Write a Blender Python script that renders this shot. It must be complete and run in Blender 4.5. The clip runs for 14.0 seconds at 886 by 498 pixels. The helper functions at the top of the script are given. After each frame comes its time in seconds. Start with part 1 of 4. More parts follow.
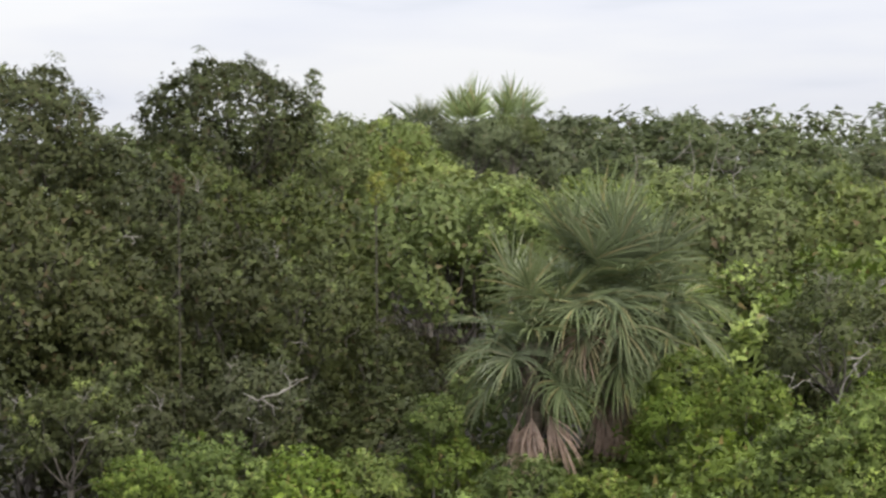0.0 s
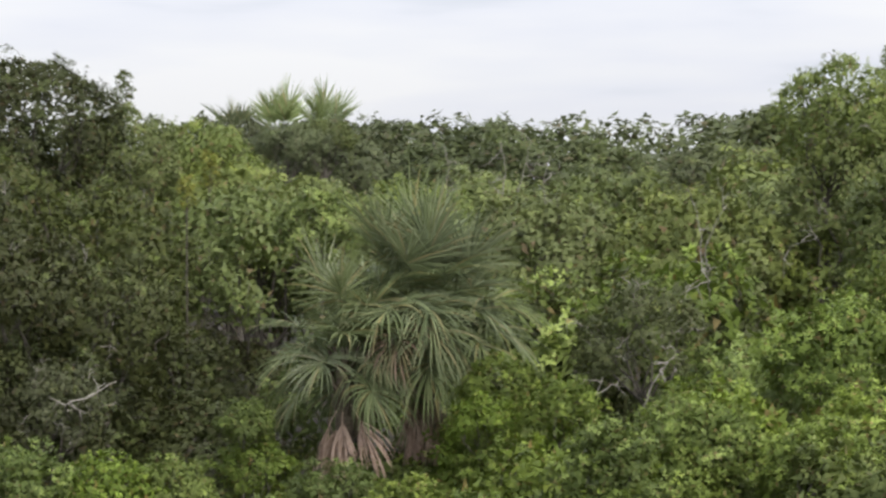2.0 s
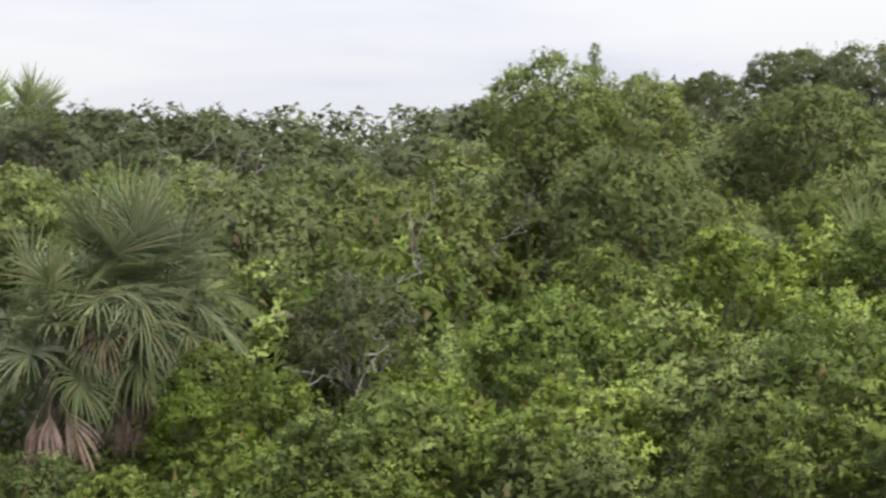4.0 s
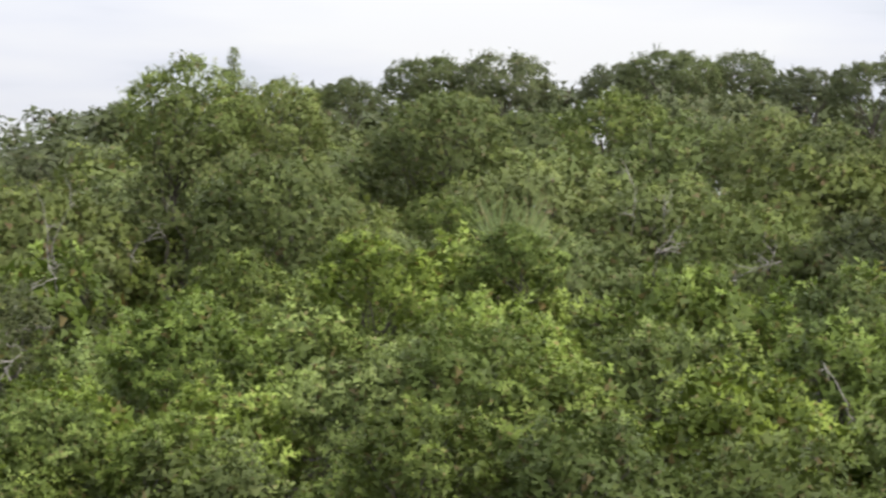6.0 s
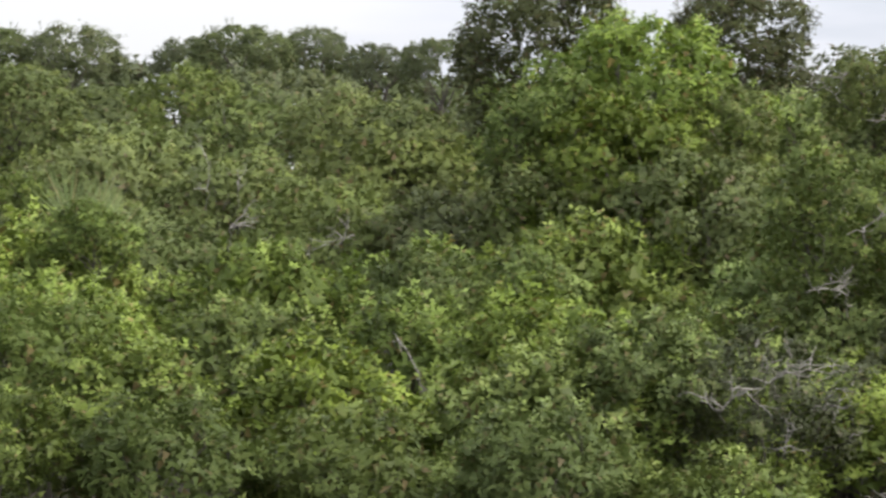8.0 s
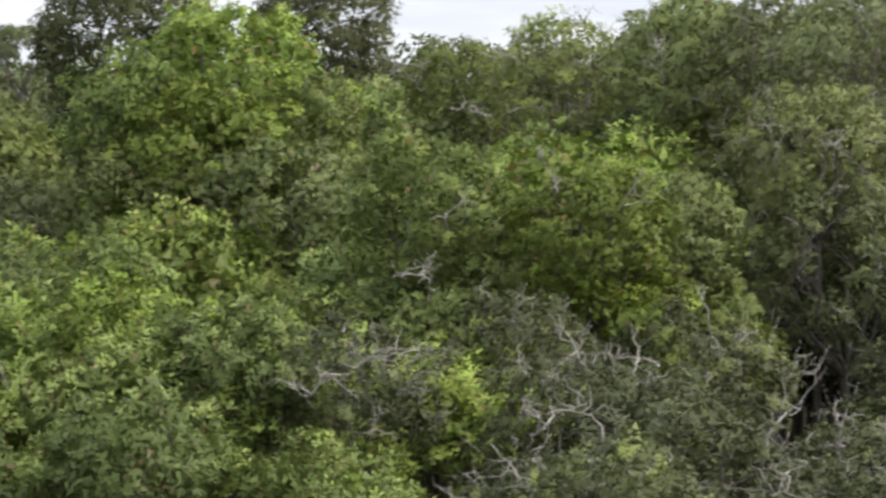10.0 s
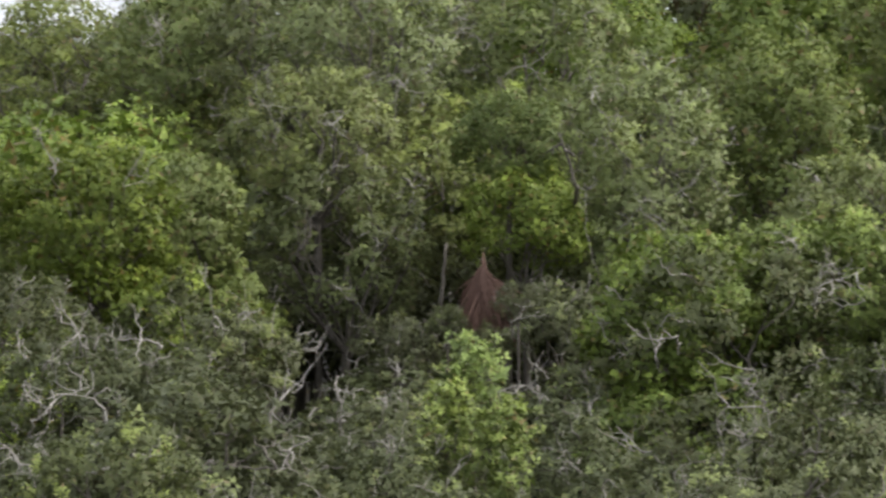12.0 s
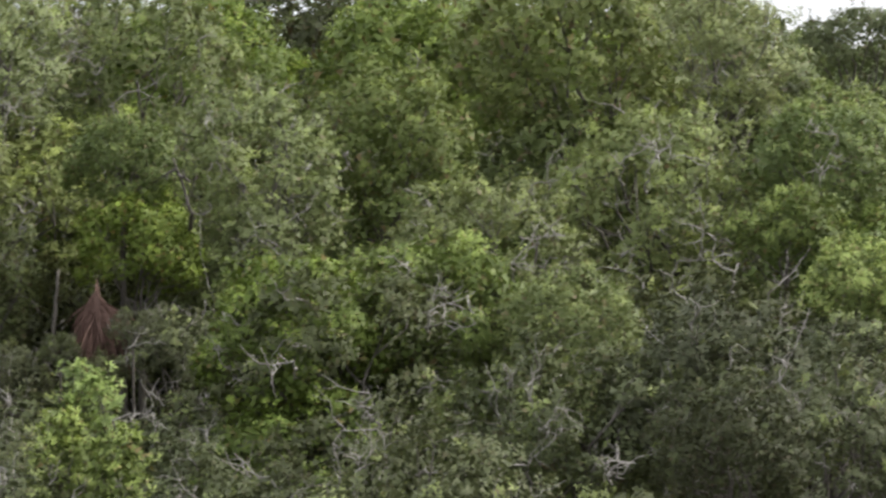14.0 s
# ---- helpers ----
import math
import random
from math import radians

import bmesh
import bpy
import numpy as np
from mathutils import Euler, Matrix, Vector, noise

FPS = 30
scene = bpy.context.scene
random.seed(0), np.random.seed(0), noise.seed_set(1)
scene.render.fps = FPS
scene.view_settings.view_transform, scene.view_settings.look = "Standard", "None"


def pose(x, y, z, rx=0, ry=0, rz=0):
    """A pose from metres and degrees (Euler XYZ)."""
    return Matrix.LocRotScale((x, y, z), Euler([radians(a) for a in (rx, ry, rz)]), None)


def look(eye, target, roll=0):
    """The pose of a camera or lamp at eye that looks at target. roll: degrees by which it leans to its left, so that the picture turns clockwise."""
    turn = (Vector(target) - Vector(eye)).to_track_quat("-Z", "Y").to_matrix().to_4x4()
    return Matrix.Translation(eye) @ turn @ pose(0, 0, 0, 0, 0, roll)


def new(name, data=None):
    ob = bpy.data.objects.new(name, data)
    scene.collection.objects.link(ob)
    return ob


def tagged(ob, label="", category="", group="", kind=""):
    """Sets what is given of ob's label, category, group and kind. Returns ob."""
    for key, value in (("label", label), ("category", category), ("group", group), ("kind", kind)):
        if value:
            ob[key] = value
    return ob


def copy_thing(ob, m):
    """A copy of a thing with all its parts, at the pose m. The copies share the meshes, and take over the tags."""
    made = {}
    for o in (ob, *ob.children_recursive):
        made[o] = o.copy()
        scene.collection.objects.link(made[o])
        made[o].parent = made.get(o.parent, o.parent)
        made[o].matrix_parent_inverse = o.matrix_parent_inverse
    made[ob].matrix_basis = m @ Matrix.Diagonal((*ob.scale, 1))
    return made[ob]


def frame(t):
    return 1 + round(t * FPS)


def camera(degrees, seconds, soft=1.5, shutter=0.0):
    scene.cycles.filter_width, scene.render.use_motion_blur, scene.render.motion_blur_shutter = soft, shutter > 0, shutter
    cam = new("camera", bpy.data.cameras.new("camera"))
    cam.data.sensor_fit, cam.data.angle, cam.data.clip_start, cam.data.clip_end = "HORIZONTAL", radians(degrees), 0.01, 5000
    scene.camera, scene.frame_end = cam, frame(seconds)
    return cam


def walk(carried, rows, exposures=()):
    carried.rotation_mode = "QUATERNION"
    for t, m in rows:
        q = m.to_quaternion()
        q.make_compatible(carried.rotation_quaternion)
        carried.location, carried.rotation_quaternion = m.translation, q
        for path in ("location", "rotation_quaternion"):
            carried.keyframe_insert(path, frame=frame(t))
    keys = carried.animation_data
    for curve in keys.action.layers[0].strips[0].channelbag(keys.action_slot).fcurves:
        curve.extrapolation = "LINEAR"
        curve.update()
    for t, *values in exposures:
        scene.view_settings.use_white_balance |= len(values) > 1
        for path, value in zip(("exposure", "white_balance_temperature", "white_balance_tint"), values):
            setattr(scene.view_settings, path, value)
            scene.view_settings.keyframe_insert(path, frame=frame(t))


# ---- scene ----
EYE = Vector((0.0, 0.0, 6.0))
cam = camera(24.53, 14.0, soft=2.6, shutter=0.3)
# seconds, bearing (clockwise), pitch, lean to the right
PAN = [
    (0.0, -0.000, -0.950, 0.525),
    (0.5, 1.569, -0.871, 0.612),
    (1.0, 2.890, -0.886, 0.509),
    (1.5, 4.097, -0.891, 0.346),
    (2.0, 5.292, -0.860, 0.104),
    (2.2, 5.863, -0.839, -0.015),
    (4.3, 14.660, -1.169, -0.557),
    (4.5, 15.489, -1.219, -0.698),
    (5.0, 17.852, -1.160, -0.697),
    (5.5, 20.684, -0.905, -0.553),
    (6.0, 23.490, -0.871, -0.497),
    (6.5, 26.481, -1.040, -0.370),
    (7.0, 29.653, -1.166, -0.320),
    (7.2, 30.861, -1.231, -0.327),
    (9.3, 42.763, -1.818, 0.081),
    (9.5, 43.963, -1.836, 0.142),
    (10.0, 47.008, -1.829, 0.167),
    (10.5, 50.508, -1.857, 0.241),
    (11.0, 54.273, -2.117, 0.328),
    (11.5, 57.795, -2.242, 0.035),
    (12.0, 60.955, -2.454, 0.395),
    (12.5, 63.845, -2.907, 0.391),
    (13.0, 66.657, -2.767, 0.018),
    (13.5, 69.407, -2.230, 0.217),
    (14.0, 71.748, -1.815, 0.399),
]
walk(cam, [(t, pose(*EYE, 90 + pitch, 0, -bearing) @ pose(0, 0, 0, 0, 0, -lean)) for t, bearing, pitch, lean in PAN],
     exposures=[(0.0, 0.0), (7.0, 0.05), (11.0, 0.28), (14.0, 0.28)])

# ---------- sky and sun: bright broken overcast ----------
SUN_EL, SUN_BEARING, ZENITH = 41.0, 150.0, 2.4
world = bpy.data.worlds.new("sky")
scene.world = world
world.use_nodes = True
wt = world.node_tree
wt.nodes.clear()


def link(tree, a, b):
    tree.links.new(a, b)


w_out = wt.nodes.new("ShaderNodeOutputWorld")
w_bg = wt.nodes.new("ShaderNodeBackground")
w_sky = wt.nodes.new("ShaderNodeTexSky")
w_sky.sky_type = "NISHITA"
w_sky.sun_disc = False
w_sky.sun_elevation = radians(SUN_EL)
w_sky.sun_rotation = radians(SUN_BEARING)
w_sky.dust_density = 3.0
w_gain = wt.nodes.new("ShaderNodeVectorMath")
w_gain.operation = "SCALE"
w_gain.inputs["Scale"].default_value = 0.1
w_co = wt.nodes.new("ShaderNodeTexCoord")
w_map = wt.nodes.new("ShaderNodeMapping")
w_map.inputs["Scale"].default_value = (2.2, 2.2, 13.0)
w_noise = wt.nodes.new("ShaderNodeTexNoise")
w_noise.inputs["Scale"].default_value = 1.6
w_noise.inputs["Detail"].default_value = 5.0
w_noise.inputs["Roughness"].default_value = 0.45
w_ramp = wt.nodes.new("ShaderNodeValToRGB")
w_ramp.color_ramp.elements[0].position, w_ramp.color_ramp.elements[0].color = 0.33, (0.60, 0.66, 0.75, 1)
w_ramp.color_ramp.elements[1].position, w_ramp.color_ramp.elements[1].color = 0.60, (0.97, 0.975, 1.0, 1)
mid = w_ramp.color_ramp.elements.new(0.47)
mid.color = (0.87, 0.89, 0.97, 1)
w_mix = wt.nodes.new("ShaderNodeMix")
w_mix.data_type = "RGBA"
w_mix.inputs["Factor"].default_value = 0.93
link(wt, w_co.outputs["Generated"], w_map.inputs["Vector"])
link(wt, w_map.outputs["Vector"], w_noise.inputs["Vector"])
link(wt, w_noise.outputs["Fac"], w_ramp.inputs["Fac"])
link(wt, w_sky.outputs["Color"], w_gain.inputs[0])
link(wt, w_gain.outputs["Vector"], w_mix.inputs["A"])
link(wt, w_ramp.outputs["Color"], w_mix.inputs["B"])
# overcast sky: three times as bright overhead as at the horizon
w_sep = wt.nodes.new("ShaderNodeSeparateXYZ")
w_grad = wt.nodes.new("ShaderNodeMapRange")
w_grad.inputs["To Min"].default_value, w_grad.inputs["To Max"].default_value = 0.88, ZENITH
w_mul = wt.nodes.new("ShaderNodeVectorMath")
w_mul.operation = "SCALE"
link(wt, w_co.outputs["Generated"], w_sep.inputs["Vector"])
link(wt, w_sep.outputs["Z"], w_grad.inputs["Value"])
link(wt, w_mix.outputs["Result"], w_mul.inputs[0])
link(wt, w_grad.outputs["Result"], w_mul.inputs["Scale"])
link(wt, w_mul.outputs["Vector"], w_bg.inputs["Color"])
w_bg.inputs["Strength"].default_value = 1.0
link(wt, w_bg.outputs["Background"], w_out.inputs["Surface"])

sun = new("sun", bpy.data.lights.new("sun", "SUN"))
sun.data.energy, sun.data.angle, sun.data.color = 3.5, radians(14), (1.0, 0.96, 0.88)
sb, se = radians(SUN_BEARING), radians(SUN_EL)
sun.matrix_world = look((0, 0, 60), Vector((0, 0, 60)) - Vector((math.sin(sb) * math.cos(se), math.cos(sb) * math.cos(se), math.sin(se))))


# ---------- materials ----------
def material(name):
    m = bpy.data.materials.new(name)
    m.use_nodes = True
    m.node_tree.nodes.clear()
    return m, m.node_tree


def ramp(tree, fac, stops):
    r = tree.nodes.new("ShaderNodeValToRGB")
    while len(r.color_ramp.elements) < len(stops):
        r.color_ramp.elements.new(0.5)
    for e, (p, c) in zip(r.color_ramp.elements, stops):
        e.position, e.color = p, (*c, 1)
    link(tree, fac, r.inputs["Fac"])
    return r.outputs["Color"]


def leaf_material(name, dark, base, light, odd, rough=0.5, through_share=0.28, old=0.04, vivid=(0.80, 1.04)):
    """A leaf: each blade its own green, each plant a shift of its own, light shining through the blade."""
    m, t = material(name)
    geo = t.nodes.new("ShaderNodeNewGeometry")
    info = t.nodes.new("ShaderNodeObjectInfo")
    col = ramp(t, geo.outputs["Random Per Island"], [(0.0, odd), (old, odd), (old + 0.02, tuple(0.4 * p + 0.6 * q for p, q in zip(dark, base))), (0.4, base), (0.7, base), (1.0, light)])
    hsv = t.nodes.new("ShaderNodeHueSaturation")
    link(t, col, hsv.inputs["Color"])
    for key, low, high in (("Value", 0.80, 1.22), ("Hue", 0.4905, 0.5025), ("Saturation", *vivid)):
        mr = t.nodes.new("ShaderNodeMapRange")
        mr.inputs["To Min"].default_value, mr.inputs["To Max"].default_value = low, high
        if key == "Value":
            link(t, info.outputs["Random"], mr.inputs["Value"])
        else:
            mul = t.nodes.new("ShaderNodeMath")
            mul.operation = "MULTIPLY"
            mul.inputs[1].default_value = 7.31 if key == "Hue" else 13.7
            fr = t.nodes.new("ShaderNodeMath")
            fr.operation = "FRACT"
            link(t, info.outputs["Random"], mul.inputs[0])
            link(t, mul.outputs[0], fr.inputs[0])
            link(t, fr.outputs[0], mr.inputs["Value"])
        link(t, mr.outputs["Result"], hsv.inputs[key])
    co = t.nodes.new("ShaderNodeTexCoord")
    spots = t.nodes.new("ShaderNodeTexNoise")
    spots.inputs["Scale"].default_value = 30.0
    link(t, co.outputs["Object"], spots.inputs["Vector"])
    blot = t.nodes.new("ShaderNodeMix")
    blot.data_type, blot.blend_type = "RGBA", "MULTIPLY"
    blot.inputs["Factor"].default_value = 0.5
    link(t, hsv.outputs["Color"], blot.inputs["A"])
    link(t, ramp(t, spots.outputs["Fac"], [(0.35, (0.72, 0.72, 0.66)), (0.6, (1, 1, 1))]), blot.inputs["B"])
    bsdf = t.nodes.new("ShaderNodeBsdfPrincipled")
    bsdf.inputs["Roughness"].default_value = rough
    bsdf.inputs["Specular IOR Level"].default_value = 0.18
    link(t, blot.outputs["Result"], bsdf.inputs["Base Color"])
    tr = t.nodes.new("ShaderNodeBsdfTranslucent")
    link(t, hsv.outputs["Color"], tr.inputs["Color"])
    mix = t.nodes.new("ShaderNodeMixShader")
    mix.inputs["Fac"].default_value = through_share
    out = t.nodes.new("ShaderNodeOutputMaterial")
    link(t, bsdf.outputs["BSDF"], mix.inputs[1])
    link(t, tr.outputs["BSDF"], mix.inputs[2])
    link(t, mix.outputs["Shader"], out.inputs["Surface"])
    return m


def rough_material(name, c0, c1, c2, scale=6.0, rough=0.85, bump=0.4, stretch=(1, 1, 1)):
    """Bark, dead wood, dry fronds, soil: two scales of mottling and a relief."""
    m, t = material(name)
    co = t.nodes.new("ShaderNodeTexCoord")
    mp = t.nodes.new("ShaderNodeMapping")
    mp.inputs["Scale"].default_value = stretch
    link(t, co.outputs["Object"], mp.inputs["Vector"])
    a = t.nodes.new("ShaderNodeTexNoise")
    a.inputs["Scale"].default_value, a.inputs["Detail"].default_value = scale, 6.0
    b = t.nodes.new("ShaderNodeTexNoise")
    b.inputs["Scale"].default_value, b.inputs["Detail"].default_value = scale * 0.17, 2.0
    link(t, mp.outputs["Vector"], a.inputs["Vector"])
    link(t, mp.outputs["Vector"], b.inputs["Vector"])
    mix = t.nodes.new("ShaderNodeMix")
    mix.data_type = "RGBA"
    link(t, b.outputs["Fac"], mix.inputs["Factor"])
    link(t, ramp(t, a.outputs["Fac"], [(0.3, c0), (0.65, c1)]), mix.inputs["A"])
    link(t, ramp(t, a.outputs["Fac"], [(0.35, c1), (0.7, c2)]), mix.inputs["B"])
    bsdf = t.nodes.new("ShaderNodeBsdfPrincipled")
    bsdf.inputs["Roughness"].default_value = rough
    bsdf.inputs["Specular IOR Level"].default_value = 0.25
    link(t, mix.outputs["Result"], bsdf.inputs["Base Color"])
    bp = t.nodes.new("ShaderNodeBump")
    bp.inputs["Strength"].default_value, bp.inputs["Distance"].default_value = bump, 0.02
    link(t, a.outputs["Fac"], bp.inputs["Height"])
    link(t, bp.outputs["Normal"], bsdf.inputs["Normal"])
    out = t.nodes.new("ShaderNodeOutputMaterial")
    link(t, bsdf.outputs["BSDF"], out.inputs["Surface"])
    return m


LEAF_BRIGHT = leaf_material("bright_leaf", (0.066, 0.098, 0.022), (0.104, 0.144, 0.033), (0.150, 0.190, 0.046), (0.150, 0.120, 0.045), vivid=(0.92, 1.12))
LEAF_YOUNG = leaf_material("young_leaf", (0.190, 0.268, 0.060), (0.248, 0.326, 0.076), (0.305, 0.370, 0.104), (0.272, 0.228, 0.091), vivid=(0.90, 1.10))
# scrub green lowered: the dimmer foreground is put into the leaf colour
LEAF_SCRUB_SHADED = leaf_material("shaded_scrub_leaf", (0.052, 0.063, 0.026), (0.076, 0.089, 0.034), (0.114, 0.128, 0.050), (0.088, 0.082, 0.036), old=0.05, vivid=(0.84, 1.06))
# the same scrub green raised: light on the upper wall put into colour
LEAF_TANGLED_LIT = leaf_material("lit_tangled_tree_leaf", (0.104, 0.128, 0.048), (0.148, 0.178, 0.062), (0.202, 0.230, 0.084), (0.160, 0.140, 0.070), old=0.05, vivid=(0.88, 1.10))
LEAF_TANGLED_LIT_YOUNG = leaf_material("young_lit_tangled_tree_leaf", (0.196, 0.246, 0.068), (0.242, 0.294, 0.082), (0.290, 0.336, 0.108), (0.230, 0.200, 0.100), vivid=(0.88, 1.10))
# young scrub leaves, darkened in colour like the foreground scrub
LEAF_SCRUB_SHADED_YOUNG = leaf_material("young_shaded_scrub_leaf", (0.140, 0.176, 0.048), (0.180, 0.216, 0.062), (0.226, 0.256, 0.084), (0.190, 0.160, 0.080), vivid=(0.84, 1.06))
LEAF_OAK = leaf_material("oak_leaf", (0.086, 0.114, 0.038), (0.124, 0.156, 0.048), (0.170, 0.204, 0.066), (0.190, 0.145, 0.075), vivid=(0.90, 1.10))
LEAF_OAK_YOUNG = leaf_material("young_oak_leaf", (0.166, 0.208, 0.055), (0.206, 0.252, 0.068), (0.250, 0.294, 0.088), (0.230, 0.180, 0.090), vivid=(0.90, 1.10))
# a darker oak's green, lowered further to hold shade in the colour
LEAF_DARK_SHADED = leaf_material("dark_shaded_oak_leaf", (0.042, 0.050, 0.018), (0.059, 0.069, 0.024), (0.084, 0.094, 0.033), (0.090, 0.070, 0.034), vivid=(0.92, 1.12))
LEAF_FAR = leaf_material("far_leaf", (0.074, 0.094, 0.036), (0.100, 0.124, 0.046), (0.138, 0.162, 0.060), (0.142, 0.121, 0.062))
LEAF_YELLOW = leaf_material("yellowing_leaf", (0.15, 0.165, 0.035), (0.21, 0.22, 0.045), (0.29, 0.28, 0.06), (0.22, 0.17, 0.05))
LEAF_RED = leaf_material("red_leaf", (0.085, 0.040, 0.025), (0.125, 0.052, 0.032), (0.16, 0.075, 0.04), (0.10, 0.08, 0.03))
PALM_GREEN = leaf_material("palm_blade", (0.118, 0.152, 0.070), (0.176, 0.218, 0.102), (0.285, 0.325, 0.165), (0.300, 0.272, 0.125), rough=0.33, through_share=0.3)
PALM_PALE = leaf_material("pale_palm_blade", (0.190, 0.255, 0.097), (0.274, 0.345, 0.137), (0.402, 0.468, 0.215), (0.418, 0.366, 0.176), rough=0.4, through_share=0.4)
PALM_OLD = leaf_material("ageing_palm_blade", (0.12, 0.12, 0.05), (0.17, 0.15, 0.07), (0.24, 0.19, 0.11), (0.26, 0.17, 0.12), rough=0.5, through_share=0.15, old=0.2)
FROND_DEAD = rough_material("dead_frond", (0.21, 0.14, 0.11), (0.40, 0.29, 0.235), (0.62, 0.49, 0.41), scale=9.0, stretch=(4, 4, 1))
FROND_RUST = rough_material("rusty_dead_frond", (0.080, 0.047, 0.036), (0.135, 0.080, 0.062), (0.19, 0.118, 0.096), scale=9.0, stretch=(4, 4, 1))
BARK = rough_material("bark", (0.035, 0.030, 0.024), (0.085, 0.074, 0.062), (0.16, 0.145, 0.125), scale=14.0, stretch=(1, 1, 0.4))
BARE = rough_material("bare_wood", (0.14, 0.125, 0.11), (0.26, 0.24, 0.215), (0.37, 0.35, 0.32), scale=18.0, stretch=(1, 1, 0.5))
PALM_BARK = rough_material("palm_bark", (0.07, 0.055, 0.04), (0.15, 0.12, 0.09), (0.24, 0.20, 0.16), scale=10.0, stretch=(1, 1, 3))
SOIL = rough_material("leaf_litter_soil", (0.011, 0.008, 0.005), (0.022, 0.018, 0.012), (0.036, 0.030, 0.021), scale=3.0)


# ---------- mesh helpers ----------
def mesh_object(name, verts, faces, mats, parent=None, label="", slots=None, smooth=False):
    me = bpy.data.meshes.new(name)
    me.from_pydata(verts, [], faces)
    for m in mats:
        me.materials.append(m)
    if slots is not None:
        me.polygons.foreach_set("material_index", slots)
    if smooth:
        me.polygons.foreach_set("use_smooth", [True] * len(me.polygons))
    me.update()
    ob = new(name, me)
    ob.parent = parent
    if label:
        ob["label"] = label
    return ob


def unit(a):
    return a / np.maximum(np.linalg.norm(a, axis=-1, keepdims=True), 1e-9)


def tube(verts, faces, points, radii, sides=5):
    """Adds a tapered, bent tube to the lists."""
    pts = np.asarray(points, float)
    tang = unit(np.gradient(pts, axis=0))
    ref = np.array((0.31, 0.83, 0.46))
    n1 = unit(np.cross(tang, ref))
    n2 = np.cross(tang, n1)
    start = len(verts)
    for p, a, b, r in zip(pts, n1, n2, radii):
        for k in range(sides):
            w = 2 * math.pi * k / sides
            verts.append(tuple(p + r * (math.cos(w) * a + math.sin(w) * b)))
    for i in range(len(pts) - 1):
        for k in range(sides):
            k2 = (k + 1) % sides
            q = start + i * sides
            faces.append((q + k, q + k2, q + sides + k2, q + sides + k))
    tip = len(verts)
    verts.append(tuple(pts[-1]))
    for k in range(sides):
        faces.append((start + (len(pts) - 1) * sides + k, start + (len(pts) - 1) * sides + (k + 1) % sides, tip))


def bent(rng, a, b, n, wander, sag=0.0):
    """A crooked line from a to b."""
    a, b = np.asarray(a, float), np.asarray(b, float)
    s = np.linspace(0, 1, n)[:, None]
    wob = np.cumsum(rng.normal(0, 1, (n, 3)), axis=0)
    wob -= wob[0] + s * (wob[-1] - wob[0])
    p = a + s * (b - a) + wob * wander * np.linalg.norm(b - a) / n ** 0.5
    p[:, 2] += sag * 4 * (s * (1 - s))[:, 0]
    return p


def leaves(rng, pos, axis, count, length, width, spread=(35, 85), droop=0.15, corners=4):
    """Blades in whorls: one whorl at each pos along axis, each blade a folded four-cornered leaf, or a three-cornered one for small far leaves."""
    n = len(pos)
    ref = unit(rng.normal(size=(n, 3)))
    p1 = unit(np.cross(axis, ref))
    p2 = np.cross(axis, p1)
    k = np.arange(count)
    ang = 2.39996 * k[None] + rng.uniform(0, 6.28, (n, 1)) + rng.normal(0, 0.25, (n, count))
    tilt = np.radians(rng.uniform(*spread, (n, count)))
    side = np.cos(ang)[..., None] * p1[:, None] + np.sin(ang)[..., None] * p2[:, None]
    d = np.cos(tilt)[..., None] * axis[:, None] + np.sin(tilt)[..., None] * side
    up = unit(np.sin(tilt)[..., None] * axis[:, None] - np.cos(tilt)[..., None] * side + rng.normal(0, 0.3, (n, count, 3)))
    wide = unit(np.cross(d, up))
    ln = length * rng.uniform(0.65, 1.2, (n, count, 1))
    wd = width * ln / length * rng.uniform(0.8, 1.2, (n, count, 1))
    base = pos[:, None] + axis[:, None] * rng.uniform(-0.35, 0.35, (n, count, 1)) * length + d * 0.12 * ln
    m = base + d * ln * 0.5
    if corners == 3:
        low = base + d * ln * 0.22
        v = np.stack([low + wide * wd * 0.5, base + d * ln - up * ln * droop, low - wide * wd * 0.5], axis=2)
        return v.reshape(-1, 3)
    v = np.stack([base, m + wide * wd * 0.5 + up * wd * 0.18, base + d * ln - up * ln * droop, m - wide * wd * 0.5 + up * wd * 0.18], axis=2)
    return v.reshape(-1, 3)


def fill_out(v, corners, centre, heart):
    """Turns the blades of a clump outwards and gives each the clump's own roundness in its normals."""
    q = v.reshape(-1, corners, 3)
    mid = q.mean(axis=1)
    ref = 0.5 * unit(mid - centre) + 0.85 * unit(mid - heart) + np.array((0, 0, 0.25))
    g = unit(np.cross(q[:, 1] - q[:, 0], q[:, 2] - q[:, 0]))
    back = (g * ref).sum(axis=1) < 0
    q[back] = q[back][:, ::-1]
    g[back] *= -1
    return q.reshape(-1, 3), np.repeat(unit(0.45 * g + 0.8 * unit(ref)), corners, axis=0)


def crown_lobes(rng, a, b, zc, n, low=-0.25, size=(0.30, 0.46)):
    """Round boughs over a dome: centres and radii."""
    out = []
    for i in range(n):
        z = low + (1 - low) * (i + 0.5) / n
        w = 2.39996 * i + rng.uniform(-0.4, 0.4)
        h = math.sqrt(max(0.0, 1 - (z if z > 0 else 0.75 * z) ** 2)) * rng.uniform(0.84, 1.04)
        r = rng.uniform(*size)
        out.append(((math.cos(w) * h * a * (1 - r * 0.8), math.sin(w) * h * a * (1 - r * 0.8), zc + z * b * (1 - r * 0.6) * rng.uniform(0.86, 1.08)), r))
    return out


